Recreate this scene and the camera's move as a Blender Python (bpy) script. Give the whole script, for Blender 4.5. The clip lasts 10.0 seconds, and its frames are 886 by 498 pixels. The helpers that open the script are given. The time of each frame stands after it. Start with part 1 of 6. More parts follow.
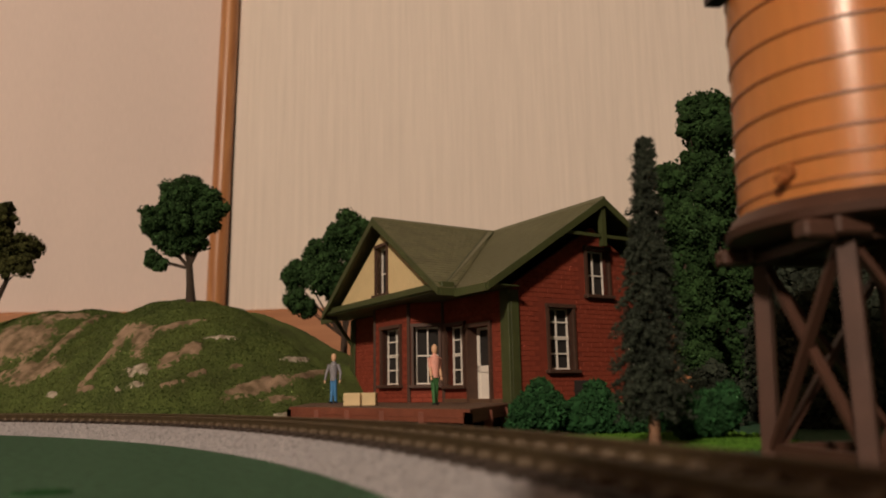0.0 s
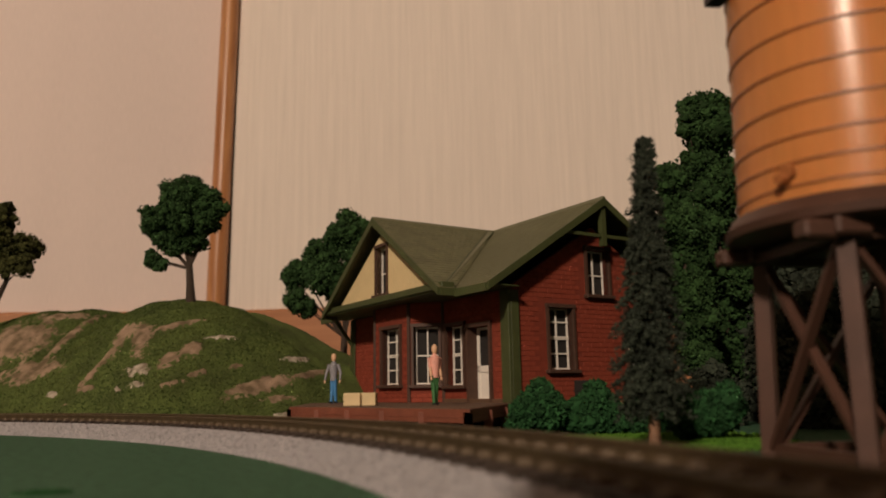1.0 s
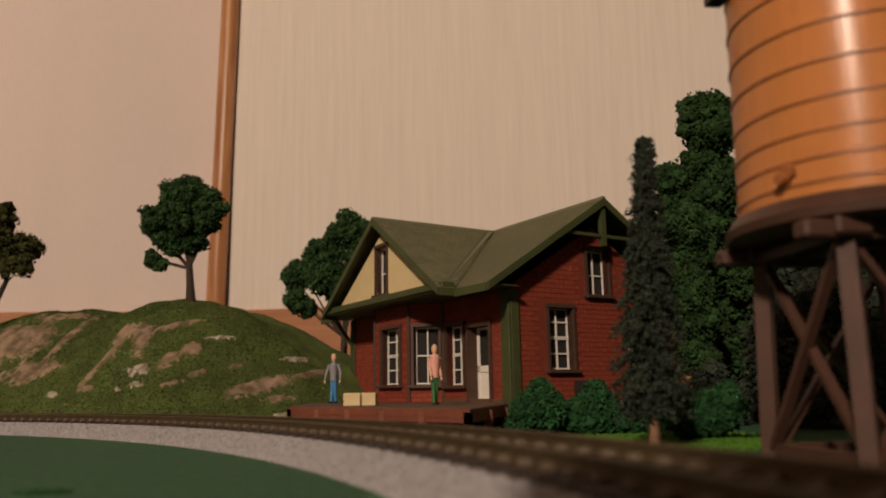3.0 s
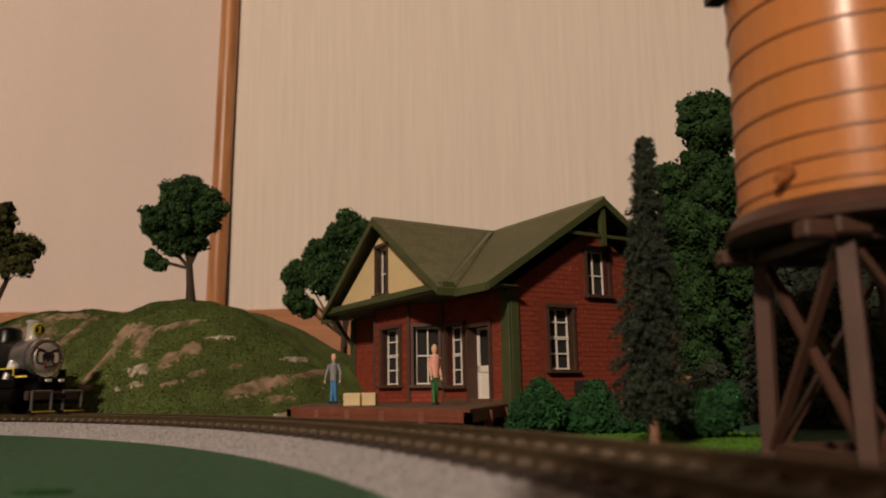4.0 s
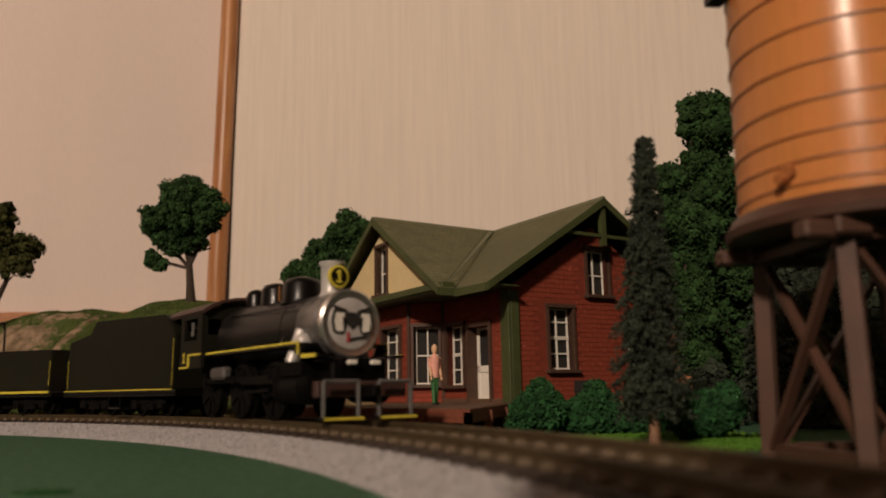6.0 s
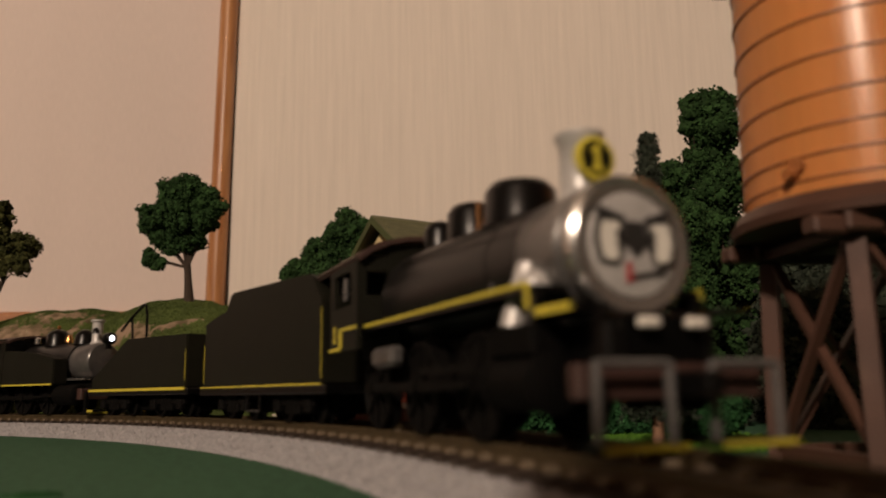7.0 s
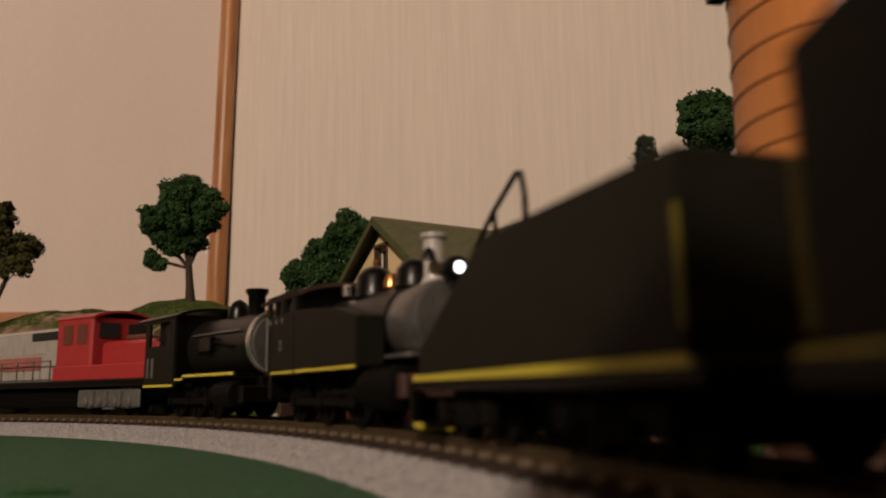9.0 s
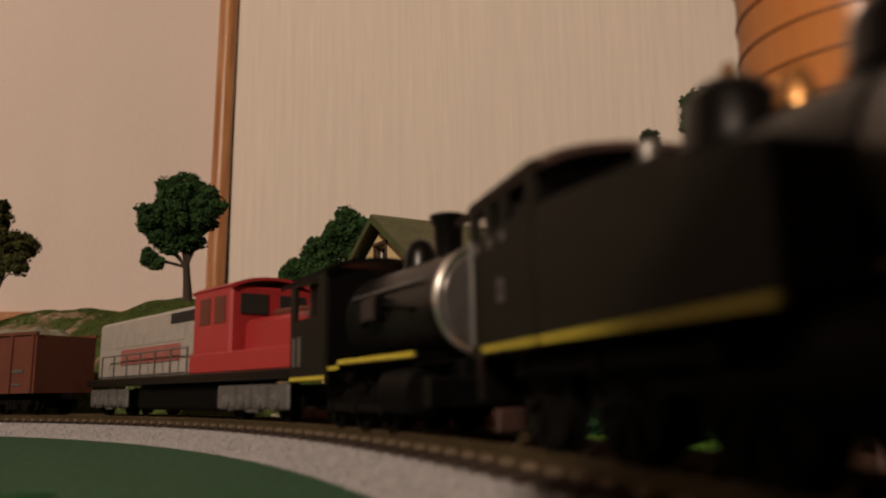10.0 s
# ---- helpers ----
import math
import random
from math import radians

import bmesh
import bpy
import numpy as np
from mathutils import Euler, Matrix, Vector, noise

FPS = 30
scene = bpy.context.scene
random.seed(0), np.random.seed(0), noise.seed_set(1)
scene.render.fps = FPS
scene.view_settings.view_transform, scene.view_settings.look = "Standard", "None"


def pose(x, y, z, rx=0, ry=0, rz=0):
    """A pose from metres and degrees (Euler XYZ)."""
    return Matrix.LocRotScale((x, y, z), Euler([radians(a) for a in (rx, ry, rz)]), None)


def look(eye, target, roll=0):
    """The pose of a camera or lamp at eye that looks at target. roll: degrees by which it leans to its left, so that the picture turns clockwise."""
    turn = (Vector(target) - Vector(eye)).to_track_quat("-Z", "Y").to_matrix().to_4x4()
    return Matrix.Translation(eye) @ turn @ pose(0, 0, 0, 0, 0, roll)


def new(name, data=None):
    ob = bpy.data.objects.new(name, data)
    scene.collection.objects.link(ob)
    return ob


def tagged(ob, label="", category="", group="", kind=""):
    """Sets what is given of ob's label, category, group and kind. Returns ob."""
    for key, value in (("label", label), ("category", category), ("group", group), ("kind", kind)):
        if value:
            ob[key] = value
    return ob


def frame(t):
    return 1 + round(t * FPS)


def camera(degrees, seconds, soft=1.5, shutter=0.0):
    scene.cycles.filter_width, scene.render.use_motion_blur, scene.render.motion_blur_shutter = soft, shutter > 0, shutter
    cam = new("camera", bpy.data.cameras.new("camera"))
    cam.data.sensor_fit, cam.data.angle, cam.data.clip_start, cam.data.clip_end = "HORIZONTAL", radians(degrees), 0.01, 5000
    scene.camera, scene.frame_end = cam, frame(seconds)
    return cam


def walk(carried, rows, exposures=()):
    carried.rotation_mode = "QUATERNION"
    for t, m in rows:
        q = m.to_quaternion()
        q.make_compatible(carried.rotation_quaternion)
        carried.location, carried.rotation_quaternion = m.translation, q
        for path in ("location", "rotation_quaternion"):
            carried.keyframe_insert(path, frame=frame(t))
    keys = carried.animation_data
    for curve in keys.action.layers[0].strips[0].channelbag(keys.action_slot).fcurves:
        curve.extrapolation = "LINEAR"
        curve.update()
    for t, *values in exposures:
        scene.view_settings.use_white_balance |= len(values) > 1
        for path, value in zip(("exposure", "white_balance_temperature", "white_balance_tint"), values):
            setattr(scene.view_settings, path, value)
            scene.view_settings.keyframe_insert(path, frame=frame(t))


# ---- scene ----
# All shop sizes below are in millimetres of the model; K turns them into metres.
K = 0.001
RAIL = 8.0                                   # top of rail above the felt
CX, CY, R = -410.8, -49.9, 456.9             # centre and radius of the track's curve
EYE_H = 15.4

cam = camera(60.87, 10.0, soft=1.9, shutter=0.3)
cam.data.dof.use_dof = True
cam.data.dof.focus_distance = 0.33
cam.data.dof.aperture_fstop = 18


def eye(push):
    e = Vector((0, push * K, EYE_H * K))
    return look(e, e + Vector((0, math.cos(radians(10.6)), math.sin(radians(10.6)))), -0.97)


walk(cam, [(t, eye(d)) for t, d in ((0, 0), (3, 0), (6.0, 0), (6.8, 0.0), (7.0, 3.4), (7.5, 3.6), (8.0, 3.4), (8.5, 0.8),
                                    (9.0, 1.0), (9.5, 4.6), (10.0, 5.5))],
     [(0, 0.0), (6.8, 0.0), (7.0, -0.05), (7.5, -0.12), (8.0, -0.18), (8.5, -0.24), (9.0, -0.16), (9.5, -0.18), (10.0, -0.18)])

# ---- light ----
world = bpy.data.worlds.new("room_air")
scene.world = world
world.use_nodes = True
world.node_tree.nodes["Background"].inputs[0].default_value = (1.0, 0.8, 0.62, 1)
world.node_tree.nodes["Background"].inputs[1].default_value = 0.004
bulb = new("ceiling_bulb", bpy.data.lights.new("ceiling_bulb", "POINT"))
bulb.data.energy = 208
bulb.data.color = (1.0, 0.79, 0.625)
bulb.data.shadow_soft_size = 0.09
bulb.matrix_basis = pose(-0.80, -1.85, 1.27)


# ---- materials ----
def mat(name, col, rough=0.6, metal=0.0, scale=400, vary=0.25, bump=0.0, fine=4000, emit=0.0, stretch=(1, 1, 1), col2=None, island=0.0, spec=0.5):
    m = bpy.data.materials.new(name)
    m.use_nodes = True
    nt = m.node_tree
    n, l = nt.nodes, nt.links
    b = n["Principled BSDF"]
    b.inputs["Roughness"].default_value = rough
    b.inputs["Metallic"].default_value = metal
    b.inputs["Specular IOR Level"].default_value = spec
    tc = n.new("ShaderNodeTexCoord")
    mp = n.new("ShaderNodeMapping")
    mp.inputs["Scale"].default_value = stretch
    l.new(tc.outputs["Object"], mp.inputs[0])
    n1 = n.new("ShaderNodeTexNoise")
    n1.inputs["Scale"].default_value = scale
    n1.inputs["Detail"].default_value = 4
    n2 = n.new("ShaderNodeTexNoise")
    n2.inputs["Scale"].default_value = fine
    n2.inputs["Detail"].default_value = 2
    for q in (n1, n2):
        l.new(mp.outputs[0], q.inputs["Vector"])
    r = n.new("ShaderNodeValToRGB")
    dark = [c * (1 - vary) for c in col] if col2 is None else col2
    lite = [min(1, c * (1 + vary)) for c in col] if col2 is None else col
    r.color_ramp.elements[0].position, r.color_ramp.elements[1].position = 0.32, 0.68
    r.color_ramp.elements[0].color, r.color_ramp.elements[1].color = (*dark, 1), (*lite, 1)
    mx = n.new("ShaderNodeMix")
    mx.inputs[0].default_value = 0.4
    l.new(n1.outputs[0], mx.inputs[2])
    l.new(n2.outputs[0], mx.inputs[3])
    l.new(mx.outputs[0], r.inputs[0])
    out = r.outputs[0]
    if island:
        g = n.new("ShaderNodeNewGeometry")
        hs = n.new("ShaderNodeHueSaturation")
        ma = n.new("ShaderNodeMapRange")
        ma.inputs[3].default_value, ma.inputs[4].default_value = 1 - island, 1 + island
        l.new(g.outputs["Random Per Island"], ma.inputs[0])
        l.new(ma.outputs[0], hs.inputs["Value"])
        l.new(out, hs.inputs["Color"])
        out = hs.outputs[0]
    l.new(out, b.inputs["Base Color"])
    if bump:
        bp = n.new("ShaderNodeBump")
        bp.inputs["Strength"].default_value = 0.8
        bp.inputs["Distance"].default_value = bump * K
        l.new(mx.outputs[0], bp.inputs["Height"])
        l.new(bp.outputs[0], b.inputs["Normal"])
    if emit:
        b.inputs["Emission Color"].default_value = (*col, 1)
        b.inputs["Emission Strength"].default_value = emit
    return m


M = dict(
    # vertical streaks put some of the grooves' shading into the colour
    paper=mat("wallpaper", (0.76, 0.67, 0.585), 0.8, scale=170, vary=0.07, bump=0.9, fine=480, stretch=(1, 1, 0.03)),
    plain_wall=mat("painted_wall", (0.72, 0.60, 0.54), 0.8, scale=8, vary=0.05, bump=0.3, fine=500, stretch=(1, 1, 0.15)),
    # unseen walls and ceiling: tones set dark to cut the light bounced back
    dim_wall=mat("dark_unseen_wall", (0.085, 0.06, 0.045), 0.8, scale=8, vary=0.15),
    ceil=mat("dark_unseen_ceiling", (0.13, 0.085, 0.055), 0.9, scale=5, vary=0.04),
    pine=mat("varnished_pine", (0.58, 0.285, 0.12), 0.32, scale=95, vary=0.25, fine=300, stretch=(1, 1, 0.06), col2=(0.31, 0.115, 0.038)),
    dado=mat("dado_wood", (0.45, 0.19, 0.07), 0.45, scale=40, fine=260, stretch=(0.05, 1, 1), col2=(0.30, 0.11, 0.035)),
    floor=mat("floor_wood", (0.10, 0.055, 0.03), 0.5, scale=10, fine=120),
    felt=mat("green_felt", (0.039, 0.092, 0.051), 0.95, scale=420, vary=0.4, bump=0.5, fine=1500, spec=0.1),
    ballast=mat("grey_ballast", (0.325, 0.315, 0.32), 0.9, scale=1100, vary=0.3, bump=0.7, fine=2600, spec=0.2),
    rail=mat("weathered_rail", (0.095, 0.068, 0.034), 0.5, 0.55, scale=300, vary=0.3),
    tie=mat("sleeper_plastic", (0.026, 0.016, 0.010), 0.6, scale=700, vary=0.35, bump=0.15),
    spike=mat("spike_metal", (0.20, 0.155, 0.105), 0.5, 0.2, scale=500),
    turf=mat("ground_foam_turf", (0.105, 0.130, 0.033), 0.95, scale=60, col2=(0.062, 0.060, 0.022), bump=1.6, fine=700, spec=0.1),
    rock=mat("tan_plaster_rock", (0.31, 0.21, 0.145), 0.9, scale=160, col2=(0.15, 0.10, 0.06), bump=0.9, fine=900, spec=0.2),
    pale_rock=mat("pale_plaster_rock", (0.42, 0.37, 0.29), 0.9, scale=160, col2=(0.22, 0.18, 0.13), bump=0.9, fine=900, spec=0.2),
    lawn=mat("bright_lawn_foam", (0.085, 0.19, 0.022), 0.95, scale=200, col2=(0.04, 0.11, 0.014), bump=0.8, fine=1500, spec=0.1),
    leaf=mat("dark_green_foam", (0.031, 0.070, 0.021), 0.9, scale=120, col2=(0.014, 0.035, 0.010), fine=1500, island=0.45, spec=0.15),
    olive_leaf=mat("olive_green_foam", (0.060, 0.062, 0.018), 0.9, scale=120, col2=(0.026, 0.03, 0.009), fine=1500, island=0.4, spec=0.15),
    bush_leaf=mat("bush_green_foam", (0.022, 0.078, 0.025), 0.9, scale=120, col2=(0.012, 0.045, 0.014), fine=1500, island=0.45, spec=0.15),
    # the spruce's own colour; on other plants it stands in for shade
    needle=mat("conifer_needle_and_shade", (0.040, 0.052, 0.034), 0.85, scale=120, col2=(0.016, 0.022, 0.015), fine=1500, island=0.45, spec=0.2),
    bark=mat("dark_bark", (0.040, 0.026, 0.016), 0.9, scale=400, vary=0.4, bump=0.5),
    bare=mat("bare_trunk", (0.21, 0.11, 0.06), 0.7, scale=400, vary=0.4, bump=0.3),
    brick=mat("red_brick", (0.215, 0.043, 0.023), 0.75, scale=250, vary=0.22, fine=2500, island=0.09, spec=0.2),
    mortar=mat("brick_joint", (0.175, 0.036, 0.02), 0.85, scale=250, vary=0.2, spec=0.2),
    trim=mat("olive_trim", (0.050, 0.062, 0.018), 0.6, scale=150, vary=0.2, fine=1200),
    flashing=mat("pale_olive_flashing", (0.165, 0.16, 0.092), 0.7, scale=150, vary=0.14),
    shingle=mat("olive_shingle", (0.118, 0.116, 0.056), 0.75, scale=150, vary=0.18, fine=1500, island=0.10),
    cream=mat("cream_siding", (0.66, 0.52, 0.28), 0.6, scale=120, vary=0.06),
    frame_brown=mat("brown_frame", (0.062, 0.030, 0.018), 0.65, scale=300, vary=0.2),
    white=mat("white_plastic", (0.74, 0.70, 0.62), 0.5, scale=300, vary=0.05),
    dark_in=mat("dark_interior", (0.012, 0.010, 0.008), 0.9),
    deck=mat("red_brown_deck", (0.17, 0.050, 0.026), 0.65, scale=120, vary=0.25, stretch=(0.1, 1, 1), fine=900),
    deck_top=mat("worn_deck_top", (0.10, 0.055, 0.030), 0.7, scale=120, vary=0.25, fine=900),
    crate=mat("pale_crate_wood", (0.62, 0.49, 0.27), 0.7, scale=200, vary=0.12),
    tank=mat("orange_tank_plastic", (0.84, 0.39, 0.125), 0.26, scale=60, vary=0.06, fine=500, stretch=(1, 1, 0.1)),
    band=mat("rust_band", (0.32, 0.11, 0.03), 0.45, scale=200),
    tower=mat("brown_tower_plastic", (0.064, 0.028, 0.017), 0.55, scale=120, vary=0.2),
    black=mat("satin_black", (0.003, 0.0027, 0.0025), 0.3, spec=0.22, scale=200, vary=0.3, fine=1500),
    grey_black=mat("graphite_boiler", (0.0095, 0.0086, 0.0078), 0.36, spec=0.25, scale=200, vary=0.3, fine=1500),
    matt_black=mat("matt_black_underside", (0.0028, 0.0025, 0.0022), 0.7, spec=0.06, scale=200, vary=0.3, fine=1500),
    brownblack=mat("dull_tender_black", (0.0082, 0.0079, 0.0046), 0.6, spec=0.15, scale=150, vary=0.2, fine=1800),
    yellow=mat("yellow_lining", (0.60, 0.50, 0.05), 0.5, scale=500, vary=0.15),
    silver=mat("silver_paint", (0.46, 0.44, 0.42), 0.34, 0.15, scale=300, vary=0.2),
    dull_silver=mat("dull_silver_paint", (0.135, 0.13, 0.125), 0.4, 0.35, scale=300, vary=0.25),
    smoke_grey=mat("smokebox_grey_paint", (0.135, 0.128, 0.122), 0.3, 0.5, scale=300, vary=0.25),
    steel=mat("dark_steel", (0.0045, 0.004, 0.0036), 0.6, 0.0, spec=0.06, scale=300, vary=0.3),
    chrome=mat("bright_steel", (0.55, 0.53, 0.5), 0.25, 0.9, scale=300, vary=0.1),
    brass=mat("brass", (0.55, 0.28, 0.10), 0.25, 0.9, scale=300, vary=0.1),
    roof_brown=mat("brown_cab_roof", (0.045, 0.020, 0.015), 0.6, scale=200),
    red=mat("bright_red_paint", (0.34, 0.026, 0.028), 0.42, scale=200, vary=0.1),
    dull_red=mat("faded_red_lettering", (0.30, 0.10, 0.085), 0.6, scale=200),
    grey=mat("silver_grey_body", (0.36, 0.33, 0.30), 0.5, 0.1, scale=200, vary=0.12),
    boxcar=mat("oxide_brown_car", (0.11, 0.031, 0.017), 0.6, scale=150, vary=0.2),
    load=mat("grey_green_load", (0.20, 0.19, 0.13), 0.9, scale=300, vary=0.4, bump=0.6),
    glow=mat("headlight_glow", (0.93, 0.92, 1.0), 0.3, emit=5.0),
    jacket=mat("grey_blue_jacket", (0.22, 0.22, 0.24), 0.6), blue=mat("blue_trousers", (0.05, 0.20, 0.42), 0.6),
    pink=mat("pink_shirt", (0.72, 0.36, 0.28), 0.6), green=mat("green_trousers", (0.03, 0.13, 0.035), 0.6),
    skin=mat("figure_skin", (0.68, 0.42, 0.25), 0.55),
    shade_glass=mat("lamp_glass", (0.9, 0.85, 0.75), 0.4),
)


# ---- mesh helpers (millimetres) ----
def V(*a):
    return Vector(a)


def link(name, bm, materials, parent=None, label="", smooth=False):
    me = bpy.data.meshes.new(name)
    bmesh.ops.scale(bm, vec=(K, K, K), verts=bm.verts)
    bm.normal_update()
    bm.to_mesh(me)
    bm.free()
    for m in materials if isinstance(materials, (list, tuple)) else (materials,):
        me.materials.append(M[m])
    if smooth:
        me.polygons.foreach_set("use_smooth", [True] * len(me.polygons))
        me.set_sharp_from_angle(angle=radians(40))
    ob = new(name, me)
    if parent:
        ob.parent = parent
    if label:
        tagged(ob, label)
    return ob


def part(name, bm, materials, parent, label="", smooth=False):
    return link(name, bm, materials, parent, label, smooth)


def at(x, y, z, rz=0):
    return pose(x * K, y * K, z * K, 0, 0, rz)


def empty(name, m, label, category, group="", kind=""):
    ob = new(name)
    ob.matrix_basis = m
    return tagged(ob, label, category, group, kind)


def nb():
    return bmesh.new()


def box(bm, x0, x1, y0, y1, z0, z1, mi=0, bev=0.0, m=None):
    vs = [bm.verts.new((x, y, z)) for z in (z0, z1) for y in (y0, y1) for x in (x0, x1)]
    fs = [bm.faces.new([vs[i] for i in q]) for q in ((0, 2, 3, 1), (4, 5, 7, 6), (0, 1, 5, 4), (2, 6, 7, 3), (0, 4, 6, 2), (1, 3, 7, 5))]
    for f in fs:
        f.material_index = mi
    if bev:
        es = list({e for f in fs for e in f.edges})
        r = bmesh.ops.bevel(bm, geom=es, offset=bev, segments=1, affect="EDGES", material=mi if mi else -1)
        vs = list({v for v in r["verts"]} | {v for v in vs if v.is_valid})
    if m is not None:
        bmesh.ops.transform(bm, matrix=m, verts=[v for v in vs if v.is_valid])
    return vs


def beam(bm, p0, p1, w, d=None, mi=0):
    """A square bar from p0 to p1."""
    p0, p1 = Vector(p0), Vector(p1)
    d = d or w
    ax = (p1 - p0)
    q = ax.to_track_quat("Z", "Y").to_matrix().to_4x4()
    return box(bm, -w / 2, w / 2, -d / 2, d / 2, 0, ax.length, mi, m=Matrix.Translation(p0) @ q)


def tube(bm, p0, p1, r0, r1=None, n=16, mi=0, caps=True):
    p0, p1 = Vector(p0), Vector(p1)
    r1 = r0 if r1 is None else r1
    q = (p1 - p0).to_track_quat("Z", "Y").to_matrix()
    a = [[bm.verts.new(p + q @ Vector((r * math.cos(i * math.tau / n), r * math.sin(i * math.tau / n), 0))) for i in range(n)]
         for p, r in ((p0, r0), (p1, r1))]
    for i in range(n):
        j = (i + 1) % n
        bm.faces.new((a[0][i], a[0][j], a[1][j], a[1][i])).material_index = mi
    if caps:
        bm.faces.new(a[0][::-1]).material_index = mi
        bm.faces.new(a[1]).material_index = mi


def lathe(bm, p0, axis, prof, n=20, mi=0):
    """A turned shape: prof is a list of (distance along axis, radius)."""
    q = Vector(axis).to_track_quat("Z", "Y").to_matrix()
    p0 = Vector(p0)
    rings = [[bm.verts.new(p0 + q @ Vector((r * math.cos(i * math.tau / n), r * math.sin(i * math.tau / n), d))) for i in range(n)] for d, r in prof]
    for a, b in zip(rings, rings[1:]):
        for i in range(n):
            j = (i + 1) % n
            bm.faces.new((a[i], a[j], b[j], b[i])).material_index = mi
    bm.faces.new(rings[0][::-1]).material_index = mi
    bm.faces.new(rings[-1]).material_index = mi


def slab(bm, pts, h, axis="y", c=0.0, mi=0):
    """A flat polygon (two coordinates a point) given the thickness h along an axis, from c."""
    def put(p, d):
        return {"x": (d, p[0], p[1]), "y": (p[0], d, p[1]), "z": (p[0], p[1], d)}[axis]
    lo = [bm.verts.new(put(p, c)) for p in pts]
    hi = [bm.verts.new(put(p, c + h)) for p in pts]
    fs = [bm.faces.new(lo), bm.faces.new(hi[::-1])]
    n = len(pts)
    for i in range(n):
        j = (i + 1) % n
        fs.append(bm.faces.new((lo[i], hi[i], hi[j], lo[j])))
    for f in fs:
        f.material_index = mi
    bmesh.ops.recalc_face_normals(bm, faces=fs)


def wire(bm, pts, r, n=6, mi=0):
    for a, b in zip(pts, pts[1:]):
        tube(bm, a, b, r, n=n, mi=mi)


def sheet(name, verts, faces, materials, parent=None, label="", smooth=False):
    """A mesh straight from many verts, in millimetres."""
    me = bpy.data.meshes.new(name)
    me.from_pydata([(x * K, y * K, z * K) for x, y, z in verts], [], faces)
    for m in materials if isinstance(materials, (list, tuple)) else (materials,):
        me.materials.append(M[m])
    me.update()
    if smooth:
        me.polygons.foreach_set("use_smooth", [True] * len(me.polygons))
    ob = new(name, me)
    if parent:
        ob.parent = parent
    if label:
        tagged(ob, label)
    return ob


def curve_at(a, r, z=0.0):
    return (CX + r * math.cos(a), CY + r * math.sin(a), z)


# ---- setting ----
def structure(name, bm, m, label, category):
    return tagged(link(name, bm, m), label, category, kind="structure")


FLOOR = -760.0
WY = 900.0                                    # the wall behind the layout


def room():
    b = nb(); box(b, -2200, 1900, -3700, 1700, FLOOR - 30, FLOOR)
    structure("floor", b, "floor", "brown wooden floor under the layout table", "floor")
    b = nb(); box(b, -2200, 1900, -3700, 1700, 1640, 1680)
    structure("ceiling", b, "ceil", "plain dark brown ceiling of the room, out of view", "ceiling")
    # two wall faces meet behind the wooden corner post
    for nm, m, x0, x1, turn, lab in (("wall_north", "paper", 0, 2300, -9, "beige wallpaper with fine vertical grooves"),
                                     ("wall_west", "plain_wall", -2000, 0, 6, "plain pinkish beige wall left of the post")):
        b = nb(); box(b, x0, x1, 0, 60, FLOOR, 1640)
        w = structure(nm, b, m, lab, "wall"); w.matrix_basis = at(-272, WY, 0, turn)
        b = nb(); box(b, x0, x1, -10, 0, FLOOR, 112, bev=2)
        d = structure("dado", b, "dado", "orange-brown wood panel along the wall foot", "panel"); d.matrix_basis = at(-272, WY, 0, turn)
    b = nb(); box(b, -2200, 1900, -3700, -3660, FLOOR, 1640)
    structure("wall_south", b, "dim_wall", "plain wall behind the viewer", "wall")
    b = nb(); box(b, 1860, 1900, -3660, 900, FLOOR, 1640)
    structure("wall_east", b, "dim_wall", "plain side wall of the room", "wall")
    b = nb(); box(b, -2200, -2160, -3660, 900, FLOOR, 1640)
    structure("wall_far_west", b, "dim_wall", "plain side wall of the room", "wall")
    b = nb()
    lathe(b, (-280.4, WY - 8, FLOOR), (0.0105, 0, 1), [(0, 11.2), (760, 11.2), (1150, 11.1), (1700, 11), (2400, 11)], n=24)
    structure("corner_post", b, "pine", "round varnished pine post covering the wall joint", "post").visible_shadow = True
    # no real moulding: a dark strip drawn for the shadow in the wall joint
    b = nb(); box(b, -261.5, -257.5, WY - 5, WY + 2, 112, 1640)
    structure("trim", b, "bark", "dark narrow strip in place of the shadow beside the pine post", "trim")
    bm = nb(); lathe(bm, (-800, -1850, 1365), (0, 0, 1), [(0, 15), (6, 110), (14, 118), (60, 70), (85, 12), (90, 5), (460, 5)], n=24)
    lamp = tagged(link("hanging_lamp", bm, "shade_glass", smooth=True), "plain hanging lamp with a pale shade", "lamp")


def table():
    b = nb(); box(b, -1050, 620, -700, 870, -22, -0.8, bev=2)
    t = tagged(link("layout_table", b, "dado"), "wooden table board that carries the model railway", "table")
    for x in (-1000, 570):
        for y in (-650, 820):
            b = nb(); box(b, x - 25, x + 25, y - 25, y + 25, FLOOR, -22, bev=2)
            part("leg", b, "dado", t)
    b = nb(); box(b, -1040, 610, -690, 860, -0.8, 0)
    tagged(link("ground", b, "felt"), "flat green felt ground of the layout", "ground", kind="structure")


